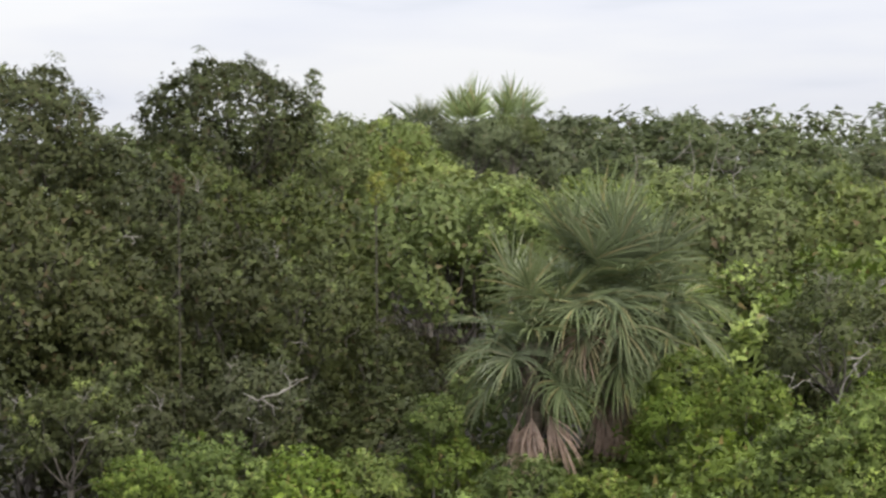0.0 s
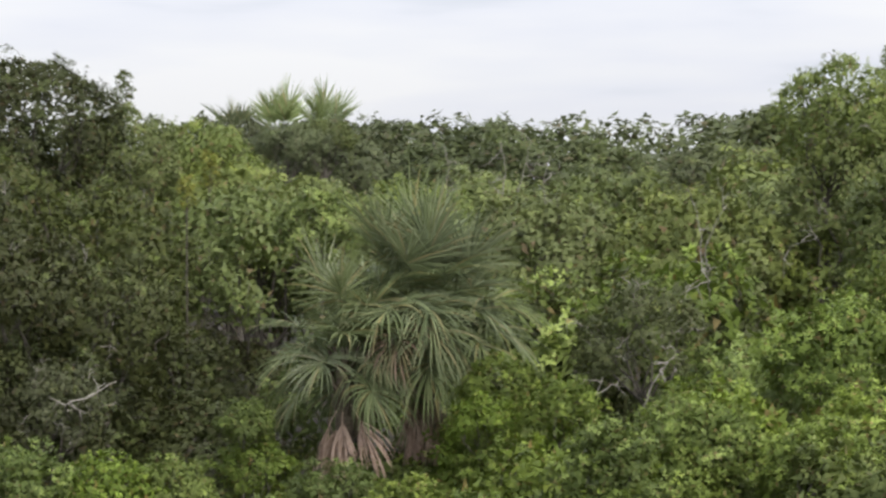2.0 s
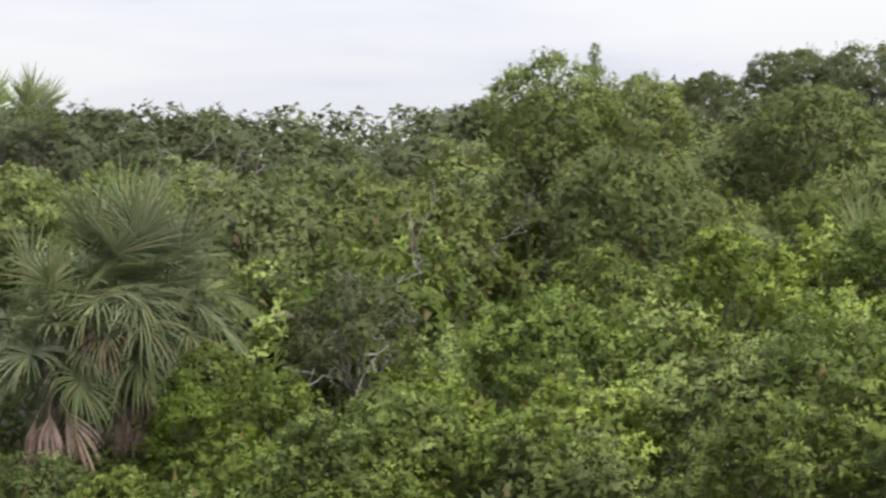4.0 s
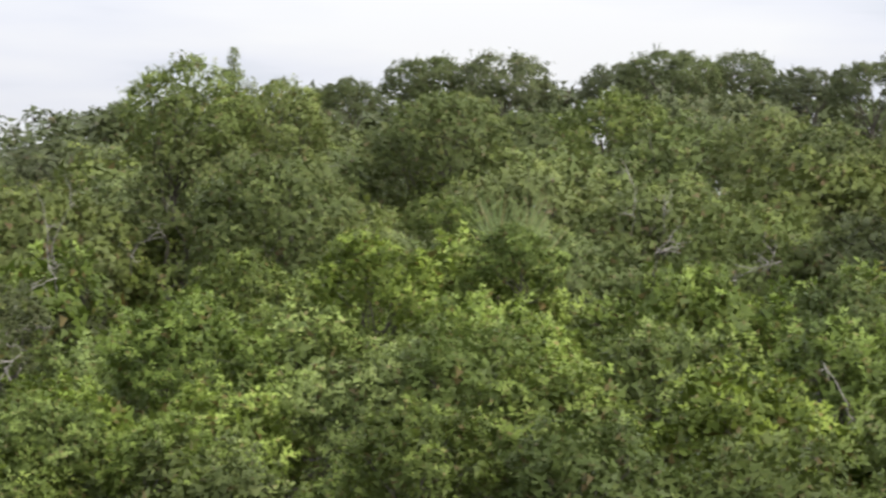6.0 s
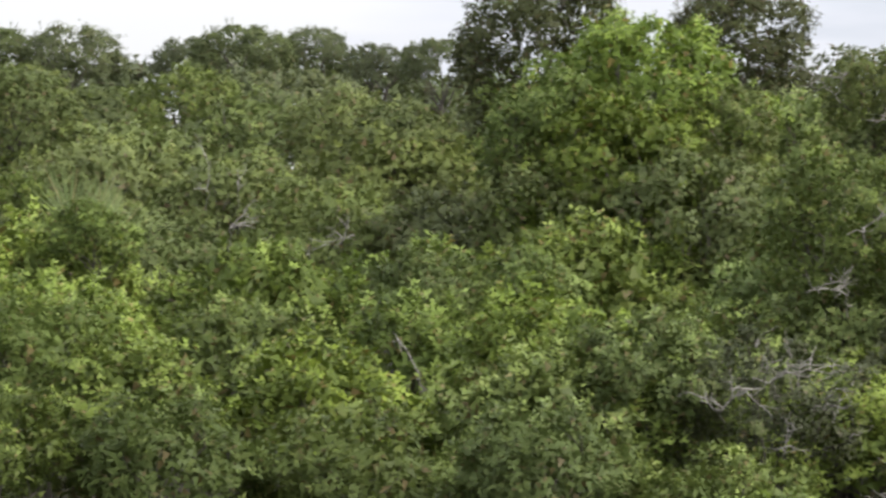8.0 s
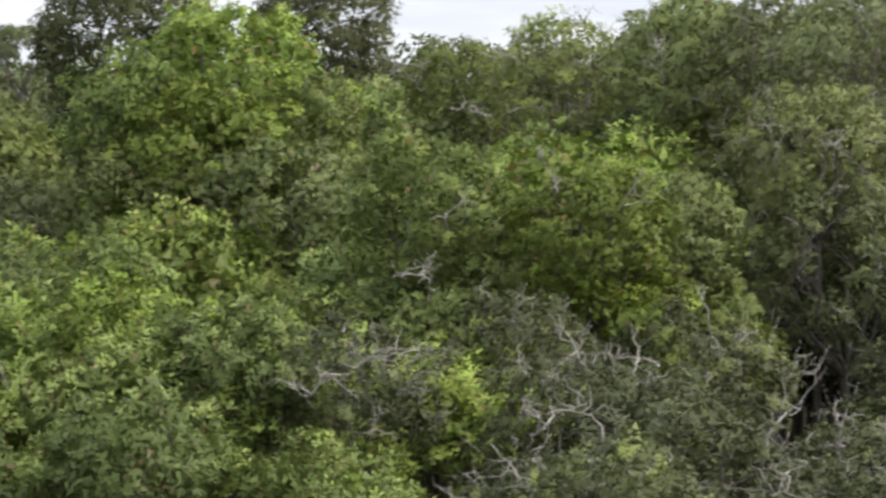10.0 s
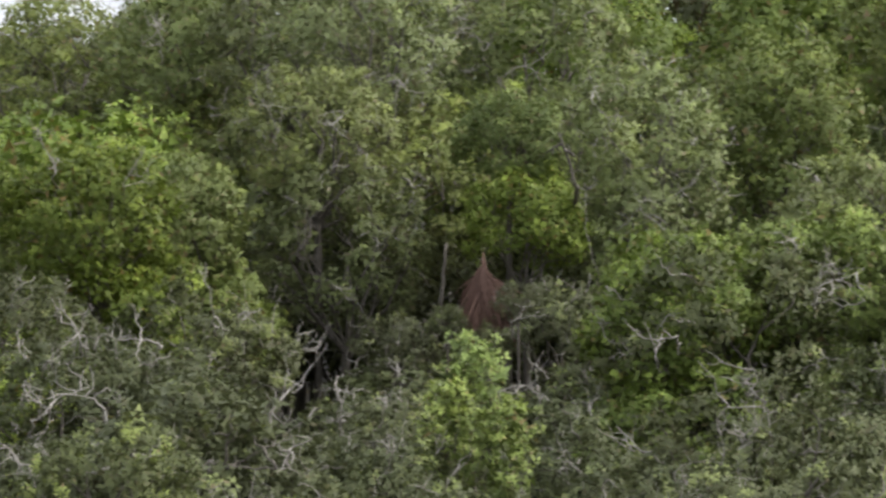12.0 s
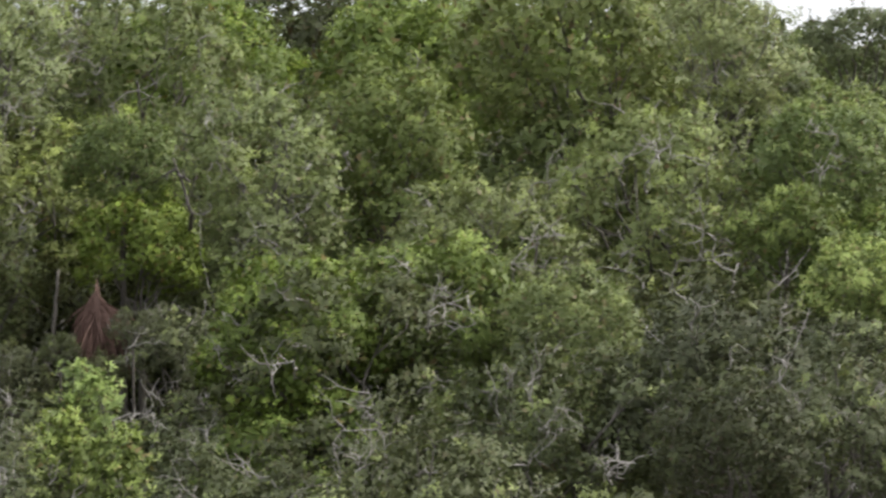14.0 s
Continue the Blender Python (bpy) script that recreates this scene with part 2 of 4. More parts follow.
def plant(name, seed, a, b, zc, lobes, shoots, leaf, width, count, mats, young=0.25, low=-0.25, size=(0.30, 0.46), spread=(48, 95),
          trunk_r=0.07, bare=0, bare_out=1.0, emergent=0.12, cover=0.6, old_size=2.0, fork=0.3,
          spray=5, spray_size=1.0, limb_every=2, corners=4, clumps=8, flat=0.78, sprigs=0):
    """A shrub or tree: Empty > trunk, branch frame, crown of boughs > clumps > sprays of whorled leaves, bare branches."""
    rng = np.random.default_rng(seed)
    root = new(name)
    lob = crown_lobes(rng, a, b, zc, lobes, low, size)
    oval = np.array((a, a, flat * a))
    # stem, then a limb to each second bough
    tv, tf = [], []
    f = np.array((rng.normal(0, 0.08 * a), rng.normal(0, 0.08 * a), max(0.25, fork * zc)))
    tube(tv, tf, bent(rng, (0, 0, -0.1), f, 5, 0.05), np.linspace(trunk_r * 1.25, trunk_r, 5), 7)
    mesh_object("trunk", tv, tf, [BARK], root, "grey-brown trunk", smooth=True)
    tv, tf = [], []
    for i, (c, r) in enumerate(lob):
        if i % limb_every:
            continue
        c = np.array(c)
        limb = bent(rng, f * (1, 1, rng.uniform(0.55, 1.0)), c, 6, 0.2, sag=0.05 * a)
        tube(tv, tf, limb, np.linspace(trunk_r * 0.42, trunk_r * 0.12, 6), 4)
        for _ in range(2):
            e = c + unit(rng.normal(size=3) + (0, 0, 0.5)) * r * a * 0.95
            tube(tv, tf, bent(rng, limb[rng.integers(3, 6)], e, 4, 0.12), np.linspace(trunk_r * 0.2, trunk_r * 0.05, 4), 3)
    vs, normals, slots = [], [], []
    heart = np.array((0, 0, zc - 0.3 * b))
    areas = np.array([r ** 2 for _, r in lob])
    share = np.maximum(3, (shoots / spray * areas / areas.sum()).astype(int))
    for (c, r), n in zip(lob, share):
        c = np.array(c)
        out = unit(c - heart)
        knots = unit(rng.normal(size=(clumps, 3)) + 0.8 * out + np.array((0, 0, 0.45)))
        knots = knots * rng.uniform(0.78, 1.26, (clumps, 1))
        own = rng.integers(0, clumps, n)
        u = knots[own] + rng.normal(0, 0.24, (n, 3))
        away = np.linalg.norm(u - knots[own], axis=1, keepdims=True)
        rad = (1.06 - 0.42 * away ** 2) * np.linalg.norm(knots[own], axis=1, keepdims=True) * rng.uniform(0.93, 1.05, (n, 1))
        u = unit(u)
        far = rng.random((n, 1)) < emergent
        rad = np.where(far, rad + rng.uniform(0.05, 0.2, (n, 1)), rad)
        mid = c + u * r * rad * oval
        axis = unit(0.5 * u + np.array((0, 0, 0.6)) + rng.normal(0, 0.25, (n, 3)))
        off = rng.normal(size=(n, spray, 3)) * leaf * spray_size * rng.uniform(0.7, 1.25, (n, 1, 1)) * np.array((1, 1, 0.5))
        pos = mid[:, None] + off + axis[:, None] * leaf * rng.uniform(-0.6, 0.9, (n, spray, 1))
        ax = unit(axis[:, None] + 0.4 * off / (leaf * spray_size) + rng.normal(0, 0.2, (n, spray, 3)))
        pos, ax = pos.reshape(-1, 3), ax.reshape(-1, 3)
        pos[:, 2] = np.maximum(pos[:, 2], 0.15)
        v, nv = fill_out(leaves(rng, pos, ax, count, leaf, width, spread, corners=corners), corners, c, heart)
        vs.append(v)
        normals.append(nv)
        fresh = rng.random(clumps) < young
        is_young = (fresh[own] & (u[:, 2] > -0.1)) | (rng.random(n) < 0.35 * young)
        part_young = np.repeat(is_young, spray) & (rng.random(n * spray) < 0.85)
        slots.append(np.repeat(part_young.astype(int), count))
        # broad old leaves that close the bough just under its sprays
        ni = int(cover * 4 * math.pi * (r * a) ** 2 * 0.75 / (0.5 * leaf * old_size * width * old_size * (1 if corners == 3 else 1.2)))
        u = unit(rng.normal(size=(ni, 3)) + 0.45 * out + np.array((0, 0, 0.2)))
        pos = c + u * rng.uniform(0.55, 0.86, (ni, 1)) * r * oval
        pos[:, 2] = np.maximum(pos[:, 2], 0.2)
        lie = unit(np.cross(u, rng.normal(size=(ni, 3))) + 0.25 * u + np.array((0, 0, -0.2)))
        v, nv = fill_out(leaves(rng, pos, lie, 1, leaf * old_size, width * old_size, (0, 35), corners=corners), corners, c, heart)
        vs.append(v)
        normals.append(nv)
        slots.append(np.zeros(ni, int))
    # upright leafy shoots that stand over the outline
    for _ in range(sprigs):
        c, r = lob[rng.integers(len(lob) // 2, len(lob))]
        foot = np.array(c) + unit(rng.normal(size=3) + (0, 0, 1.2)) * r * oval * 0.9
        tip = foot + unit(rng.normal(0, 0.35, 3) + (0, 0, 1)) * a * rng.uniform(0.08, 0.2)
        line = bent(rng, foot, tip, 5, 0.1)
        pos = line[rng.integers(1, 5, 7)]
        v, nv = fill_out(leaves(rng, pos, unit(np.tile(tip - foot, (7, 1)) + rng.normal(0, 0.05, (7, 3))), count, leaf, width, (35, 85), corners=corners), corners, np.array(c), heart)
        vs.append(v)
        normals.append(nv)
        slots.append(np.full(7 * count, int(rng.random() < young)))
    mesh_object("branch_frame", tv, tf, [BARK], root, smooth=True)
    v = np.concatenate(vs)
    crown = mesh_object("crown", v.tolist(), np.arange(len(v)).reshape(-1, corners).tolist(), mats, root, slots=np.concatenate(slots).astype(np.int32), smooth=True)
    crown.data.normals_split_custom_set_from_vertices(np.concatenate(normals).tolist())
    # bare grey branches that stand out of the crown
    for _ in range(bare):
        c, r = lob[rng.integers(0, len(lob))]
        c = np.array(c)
        d = unit(rng.normal(size=3) * (1, 1, 0.6) + 0.8 * unit(c - (0, 0, zc)) + (0, 0, 0.15))
        e = c + d * r * a * bare_out * rng.uniform(0.95, 1.3)
        bv, bf = [], []
        line = bent(rng, c + d * r * a * 0.4, e, 8, 0.2)
        tube(bv, bf, line, np.linspace(trunk_r * 0.22, trunk_r * 0.06, 8), 4)
        for _ in range(4):
            i = rng.integers(2, 8)
            tube(bv, bf, bent(rng, line[i], line[i] + unit(rng.normal(size=3) + 0.6 * d) * r * a * rng.uniform(0.3, 0.8), 5, 0.2), np.linspace(trunk_r * 0.09, trunk_r * 0.03, 5), 3)
        mesh_object("bare_branch", bv, bf, [BARE], root, "leafless pale grey branch", smooth=True)
    root["size"] = (float(np.percentile(np.hypot(v[:, 0], v[:, 1]), 97)), float(np.percentile(v[:, 2], 98)), float(f[2]))
    return root


KINDS, USED, PLANTED = {}, set(), []


def at(bearing, d):
    w = radians(bearing)
    return d * math.sin(w), d * math.cos(w)


def top_at(d, rise):
    """Height of a point d metres off that stands rise degrees above the overlook's level."""
    return EYE.z + d * math.tan(radians(rise))


def put(kind, bearing, d, height, half_width, turn=0.0, company=False):
    """Plants one of a kind on the ground, grown to that height and half width."""
    proto = KINDS[kind]
    a, h, fork = proto["size"]
    x, y = at(bearing, d)
    m = pose(x, y, 0, 0, 0, turn)
    if kind in USED:
        ob = copy_thing(proto, m)
    else:
        USED.add(kind)
        ob = proto
        ob.matrix_basis = m
    k = half_width / a
    squat = min(1.0, height / k / h)
    lift = max(0.0, height / k - h)
    ob.scale = (k, k, k * squat)
    for part in ob.children:
        if part.name.startswith("trunk"):
            part.scale.z = (lift + fork) / fork
        else:
            part.location.z = lift
    PLANTED.append((x, y, ob))
    if kind.startswith("bright") and half_width < 0.8 and lift * k > 0.9:
        # suckers round the foot of a slim shrub
        put(kind, bearing + 0.3, d + 0.2, height - 1.1 * half_width, half_width * 1.3, turn + 120)
    if company and not -4 < bearing < 3.4 and lift * k > 0.9 and kind != "cedar0":
        # a younger one of the kind fills the room under its crown
        put(kind[:-1] + "0", bearing + 0.5, d - 0.6, height - 1.15 * half_width, half_width * 1.1, turn + 90)
    return ob


# ---------- ground ----------
def ground():
    n, size = 90, 1600.0
    s = np.linspace(-1, 1, n)
    s = np.sign(s) * np.abs(s) ** 2.4 * size
    v = [(float(x), float(y), -0.06 + 0.06 * math.sin(x * 0.21) * math.sin(y * 0.17 + 1)) for y in s for x in s]
    f = [(j * n + i, j * n + i + 1, (j + 1) * n + i + 1, (j + 1) * n + i) for j in range(n - 1) for i in range(n - 1)]
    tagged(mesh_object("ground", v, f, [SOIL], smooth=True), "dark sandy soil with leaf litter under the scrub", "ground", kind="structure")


ground()

# ---------- kinds of plants ----------
for i in range(4):
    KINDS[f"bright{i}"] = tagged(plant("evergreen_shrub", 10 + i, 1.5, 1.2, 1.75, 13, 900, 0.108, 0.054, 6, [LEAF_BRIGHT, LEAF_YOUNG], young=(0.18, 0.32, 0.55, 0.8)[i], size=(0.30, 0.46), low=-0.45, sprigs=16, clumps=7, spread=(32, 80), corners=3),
                                 "dense evergreen shrub with glossy bright green leaves in whorls", "shrub", "bright green shrubs in front of the thicket")
for i in range(4):
    KINDS[f"scrub{i}"] = tagged(plant("scrub_bush", 30 + i, 1.7, 1.35, 1.9, 15, 820, 0.092, 0.052, 6, [LEAF_SCRUB_SHADED, LEAF_SCRUB_SHADED_YOUNG], young=0.2, bare=20, bare_out=1.25, size=(0.18, 0.42), trunk_r=0.09, low=-0.5, sprigs=16, corners=3, cover=0.38, old_size=1.5),
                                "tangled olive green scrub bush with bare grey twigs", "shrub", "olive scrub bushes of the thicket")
for i in range(4):
    KINDS[f"oak{i}"] = tagged(plant("scrub_oak", 50 + i, 3.0, 2.3, 4.2, 19, 1550, 0.118, 0.067, 5, [LEAF_OAK, LEAF_OAK_YOUNG], young=0.3, size=(0.24, 0.40), trunk_r=0.16, low=-0.55, corners=3, old_size=2.5, sprigs=12),
                              "round-crowned scrub oak with dense dull green foliage", "tree", "scrub oaks of the thicket")
for i in range(3):
    KINDS[f"tall{i}"] = tagged(plant("hammock_tree", 90 + i, 2.9, 2.5, 4.3, 22, 1650, 0.112, 0.064, 5, [LEAF_OAK, LEAF_OAK_YOUNG], young=0.36, size=(0.24, 0.40), trunk_r=0.15, low=-0.75, bare=3, corners=3, old_size=2.5, sprigs=14),
                               "broad vine-grown tree leafy almost to the ground", "tree", "broad leafy trees of the thicket")
for i in range(2):
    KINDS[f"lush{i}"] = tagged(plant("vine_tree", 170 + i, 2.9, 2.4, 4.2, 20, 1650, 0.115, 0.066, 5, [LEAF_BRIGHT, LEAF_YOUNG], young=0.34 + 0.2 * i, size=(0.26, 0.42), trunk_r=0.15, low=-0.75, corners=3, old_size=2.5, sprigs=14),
                               "broad tree overgrown with fresh green vines", "tree", "fresh green trees of the thicket")
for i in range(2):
    KINDS[f"dark{i}"] = tagged(plant("shady_oak", 110 + i, 3.0, 2.6, 4.2, 20, 1650, 0.115, 0.064, 5, [LEAF_DARK_SHADED, LEAF_OAK], young=0.26, size=(0.25, 0.42), trunk_r=0.17, low=-0.8, bare=3, corners=3, old_size=2.5, sprigs=14),
                               "dark old oak with shade put into its olive leaf colour", "tree", "dark oaks at the edge of the thicket")
KINDS["grand0"] = tagged(plant("great_oak", 190, 3.6, 2.9, 5.0, 24, 2700, 0.115, 0.066, 5, [LEAF_DARK_SHADED, LEAF_OAK], young=0.3, size=(0.24, 0.38), trunk_r=0.2, low=-0.7, corners=3, old_size=2.5, sprigs=20),
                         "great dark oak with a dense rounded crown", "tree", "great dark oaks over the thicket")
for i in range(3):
    KINDS[f"greyscrub{i}"] = tagged(plant("tangled_tree", 130 + i, 2.8, 2.4, 4.0, 32, 1750, 0.102, 0.06, 5, [LEAF_TANGLED_LIT, LEAF_TANGLED_LIT_YOUNG], young=0.42, size=(0.15, 0.33), trunk_r=0.13, low=-0.8, bare=34, bare_out=1.25, corners=3, cover=0.42, old_size=2.5, sprigs=10),
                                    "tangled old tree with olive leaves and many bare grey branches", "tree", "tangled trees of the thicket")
for i in range(3):
    KINDS[f"far{i}"] = tagged(plant("live_oak", 70 + i, 4.6, 2.7, 8.5, 19, 1450, 0.16, 0.092, 5, [LEAF_FAR, LEAF_OAK], young=0.3, low=-0.5, size=(0.20, 0.38), trunk_r=0.22, fork=0.55, corners=3, flat=0.68, sprigs=14, old_size=2.4),
                              "tall dark live oak with a spreading crown behind the thicket", "tree", "tall oaks on the skyline")


KINDS["yellow0"] = tagged(plant("yellowing_vine", 151, 0.6, 1.5, 1.8, 12, 200, 0.14, 0.07, 5, [LEAF_YELLOW, LEAF_YOUNG], young=0.3, size=(0.3, 0.5), trunk_r=0.05, low=-0.9),
                         "slim vine column with yellowing leaves", "vine", "coloured vines in the thicket")
KINDS["sapling0"] = tagged(plant("young_tree", 153, 0.6, 1.5, 1.8, 15, 340, 0.11, 0.055, 6, [LEAF_BRIGHT, LEAF_YOUNG], young=0.7, size=(0.28, 0.5), trunk_r=0.04, low=-0.9, corners=3, sprigs=18, spread=(32, 80)),
                          "slim young tree with fresh bright green leaves", "tree", "slim young trees in the hollow")
KINDS["red0"] = tagged(plant("red_leaved_vine", 152, 0.6, 1.2, 1.6, 10, 120, 0.14, 0.07, 5, [LEAF_RED, LEAF_DARK_SHADED], young=0.5, size=(0.3, 0.5), trunk_r=0.05, low=-0.9),
                      "small vine with a few withered red leaves", "vine", "coloured vines in the thicket")
KINDS["cedar0"] = tagged(plant("red_cedar", 150, 0.75, 2.3, 3.0, 16, 260, 0.13, 0.05, 5, [LEAF_OAK, LEAF_OAK_YOUNG], young=0.3, size=(0.3, 0.5), trunk_r=0.07, low=-0.9),
                        "slender young cedar standing over the other trees", "tree", "slender trees on the skyline")


# ---------- palms ----------
def frond_meshes(seed, rise, petiole, blade, segments, mat, droop, fan=290, width=0.022, thick=0.016):
    """One costapalmate frond growing out along +x at that rise: its stalk, and its blade of long folded segments that bend under their own weight."""
    rng = np.random.default_rng(seed)
    sag = np.array((0, 0, -1.0))
    pts, d = [np.zeros(3)], np.array((math.cos(radians(rise)), 0, math.sin(radians(rise))))
    for _ in range(6):
        d = unit(d + 0.06 * sag)
        pts.append(pts[-1] + d * petiole / 6)
    # the rib inside the blade curves down
    rib = [pts[-1]]
    for _ in range(4):
        d = unit(d + 0.16 * (1 + droop) * min(1.0, max(0.2, 1 - rise / 80)) * sag)
        rib.append(rib[-1] + d * blade * 0.09)
    pv, pf = [], []
    tube(pv, pf, pts + rib[1:], np.linspace(thick * 1.4, thick * 0.5, len(pts) + 4), 5)
    pm = bpy.data.meshes.new("petiole")
    pm.from_pydata(pv, [], pf)
    pm.materials.append(mat)
    v, f = [], []
    along = unit(rib[-1] - rib[0])
    side = np.array((0, 1.0, 0))
    face = unit(np.cross(along, side))
    if face[2] < 0:
        face = -face
    for k in range(segments):
        q = (k + 0.5) / segments * 2 - 1
        w = radians(fan / 2) * q + rng.normal(0, 0.05)
        root = rib[0] + (rib[-1] - rib[0]) * (1 - abs(q)) ** 0.7
        ln = blade * (0.62 + 0.38 * math.cos(w * 0.55)) * rng.uniform(0.85, 1.1)
        d = unit(math.cos(w) * along + math.sin(w) * side + (0.38 * abs(math.sin(w)) + rng.normal(0, 0.09)) * face)
        c, start, give = root, len(v), droop * rng.uniform(0.5, 1.5) * min(1.0, max(0.22, 1 - rise / 85))
        for j, wd in enumerate((0.35, 0.9, 1.0, 0.72, 0.4, 0.05)):
            if j:
                d = unit(d + give * (0.06, 0.12, 0.24, 0.36, 0.42)[j - 1] * sag)
                c = c + d * ln / 5
            flat = unit(np.cross(d, face))
            up = np.cross(flat, d)
            hw = width * wd
            v += [tuple(c - flat * hw + up * hw * 0.5), tuple(c - up * hw * 0.3), tuple(c + flat * hw + up * hw * 0.5)]
        for r in range(5):
            b = start + 3 * r
            f += [(b, b + 1, b + 4, b + 3), (b + 1, b + 2, b + 5, b + 4)]
    bm = bpy.data.meshes.new("leaf_blade")
    bm.from_pydata(v, [], f)
    bm.materials.append(mat)
    return pm, bm


def frond(parent, meshes, foot, bearing, tip, scale, name="frond", label=""):
    pm, bm = meshes
    p = new(name, pm)
    p.parent = parent
    p.matrix_basis = Matrix.Translation(foot) @ pose(0, 0, 0, 0, 0, bearing) @ pose(0, 0, 0, tip * 2.0, -tip, 0) @ Matrix.Scale(scale, 4)
    if label:
        p["label"] = label
    b = new("leaf_blade", bm)
    b.parent = p
    return p


def frond_set(seed, rises, mat, **shape):
    return [(r, frond_meshes(seed + 7 * i + j, r, mat=mat, **shape)) for i, r in enumerate(rises) for j in range(2)]


GREEN = frond_set(200, (82, 66, 48, 30, 12, -8, -26), PALM_GREEN, petiole=0.88, blade=1.08, segments=42, droop=1.15, width=0.018)
AGED = frond_set(300, (0, -20, -36), PALM_OLD, petiole=1.0, blade=0.95, segments=34, droop=1.1)
PALE = frond_set(400, (86, 72, 56, 36), PALM_PALE, petiole=0.75, blade=1.15, segments=22, droop=0.3, fan=130, width=0.034)
DULL = frond_set(450, (80, 60, 40, 20), PALM_GREEN, petiole=0.75, blade=1.1, segments=22, droop=0.45, fan=150, width=0.034)
THIN = frond_set(500, (84, 68, 54), PALM_PALE, petiole=0.8, blade=1.2, segments=16, droop=0.12, fan=90, width=0.016)
DRY = frond_set(550, (-52, -66, -78), FROND_DEAD, petiole=0.62, blade=1.0, segments=18, droop=1.7, fan=75, width=0.021)
RUST = frond_set(600, (-68, -80, -87), FROND_RUST, petiole=0.35, blade=1.1, segments=20, droop=2.0, fan=95, width=0.028)


def palm(bearing, d, crown_z, scale, n, seed, green, dead=(), lowest=-30, label="", dry=DRY, lean=0.0, aged=0.0):
    rng = np.random.default_rng(seed)
    x, y = at(bearing, d)
    root = new("cabbage_palm")
    root.matrix_basis = pose(x, y, 0, 0, 0, -bearing)
    tv, tf = [], []
    line = bent(rng, (0, 0, -0.1), (lean, 0, crown_z - (0 if n else 0.9)), 12, 0.015)
    tube(tv, tf, line, 0.17 * scale * (1 + 0.12 * np.cos(np.arange(12) * 2.1)), 9)
    # stubs of old stalks
    for _ in range(40 if n else 0):
        i = rng.integers(5, 12)
        w = rng.uniform(0, 6.28)
        o = np.array((math.cos(w), math.sin(w), 0))
        tube(tv, tf, [line[i] + o * 0.12 * scale, line[i] + o * 0.24 * scale + (0, 0, 0.16), line[i] + o * 0.30 * scale + (0, 0, 0.34)], (0.035, 0.03, 0.02), 4)
    mesh_object("trunk", tv, tf, [PALM_BARK], root, "brown palm trunk with old leaf stubs", smooth=True)
    top = Vector(line[-1])
    for i in range(n):
        s = (i + 0.5) / n
        rise = 86 - (86 - lowest) * s ** 0.9 + rng.normal(0, 5)
        old = rng.random() < aged * max(0.0, (s - 0.6) / 0.4)
        near = sorted(AGED if old else green, key=lambda q: abs(q[0] - rise))[:2]
        r, meshes = near[rng.integers(0, 2)]
        frond(root, meshes, top + Vector((0, 0, 0.35 * (1 - s) * scale)), i * 137.5 + rng.normal(0, 10), max(-9, min(9, rise - r)), scale * rng.uniform(0.74, 1.08),
              label="yellow-brown ageing frond" if old else "")
    for i, (w, drop) in enumerate(dead):
        r, meshes = min(dry[i % 2::2], key=lambda q: abs(q[0] - drop))
        frond(root, meshes, top - Vector((0, 0, (0.22 if n else -0.55) + 0.45 * rng.random())), w + rng.normal(0, 5), rng.normal(0, 5), scale * rng.uniform(0.7 if n else 0.6, 1.08),
              "dead_frond", "withered pinkish-brown hanging frond")
    return tagged(root, label, "palm tree", "cabbage palms")


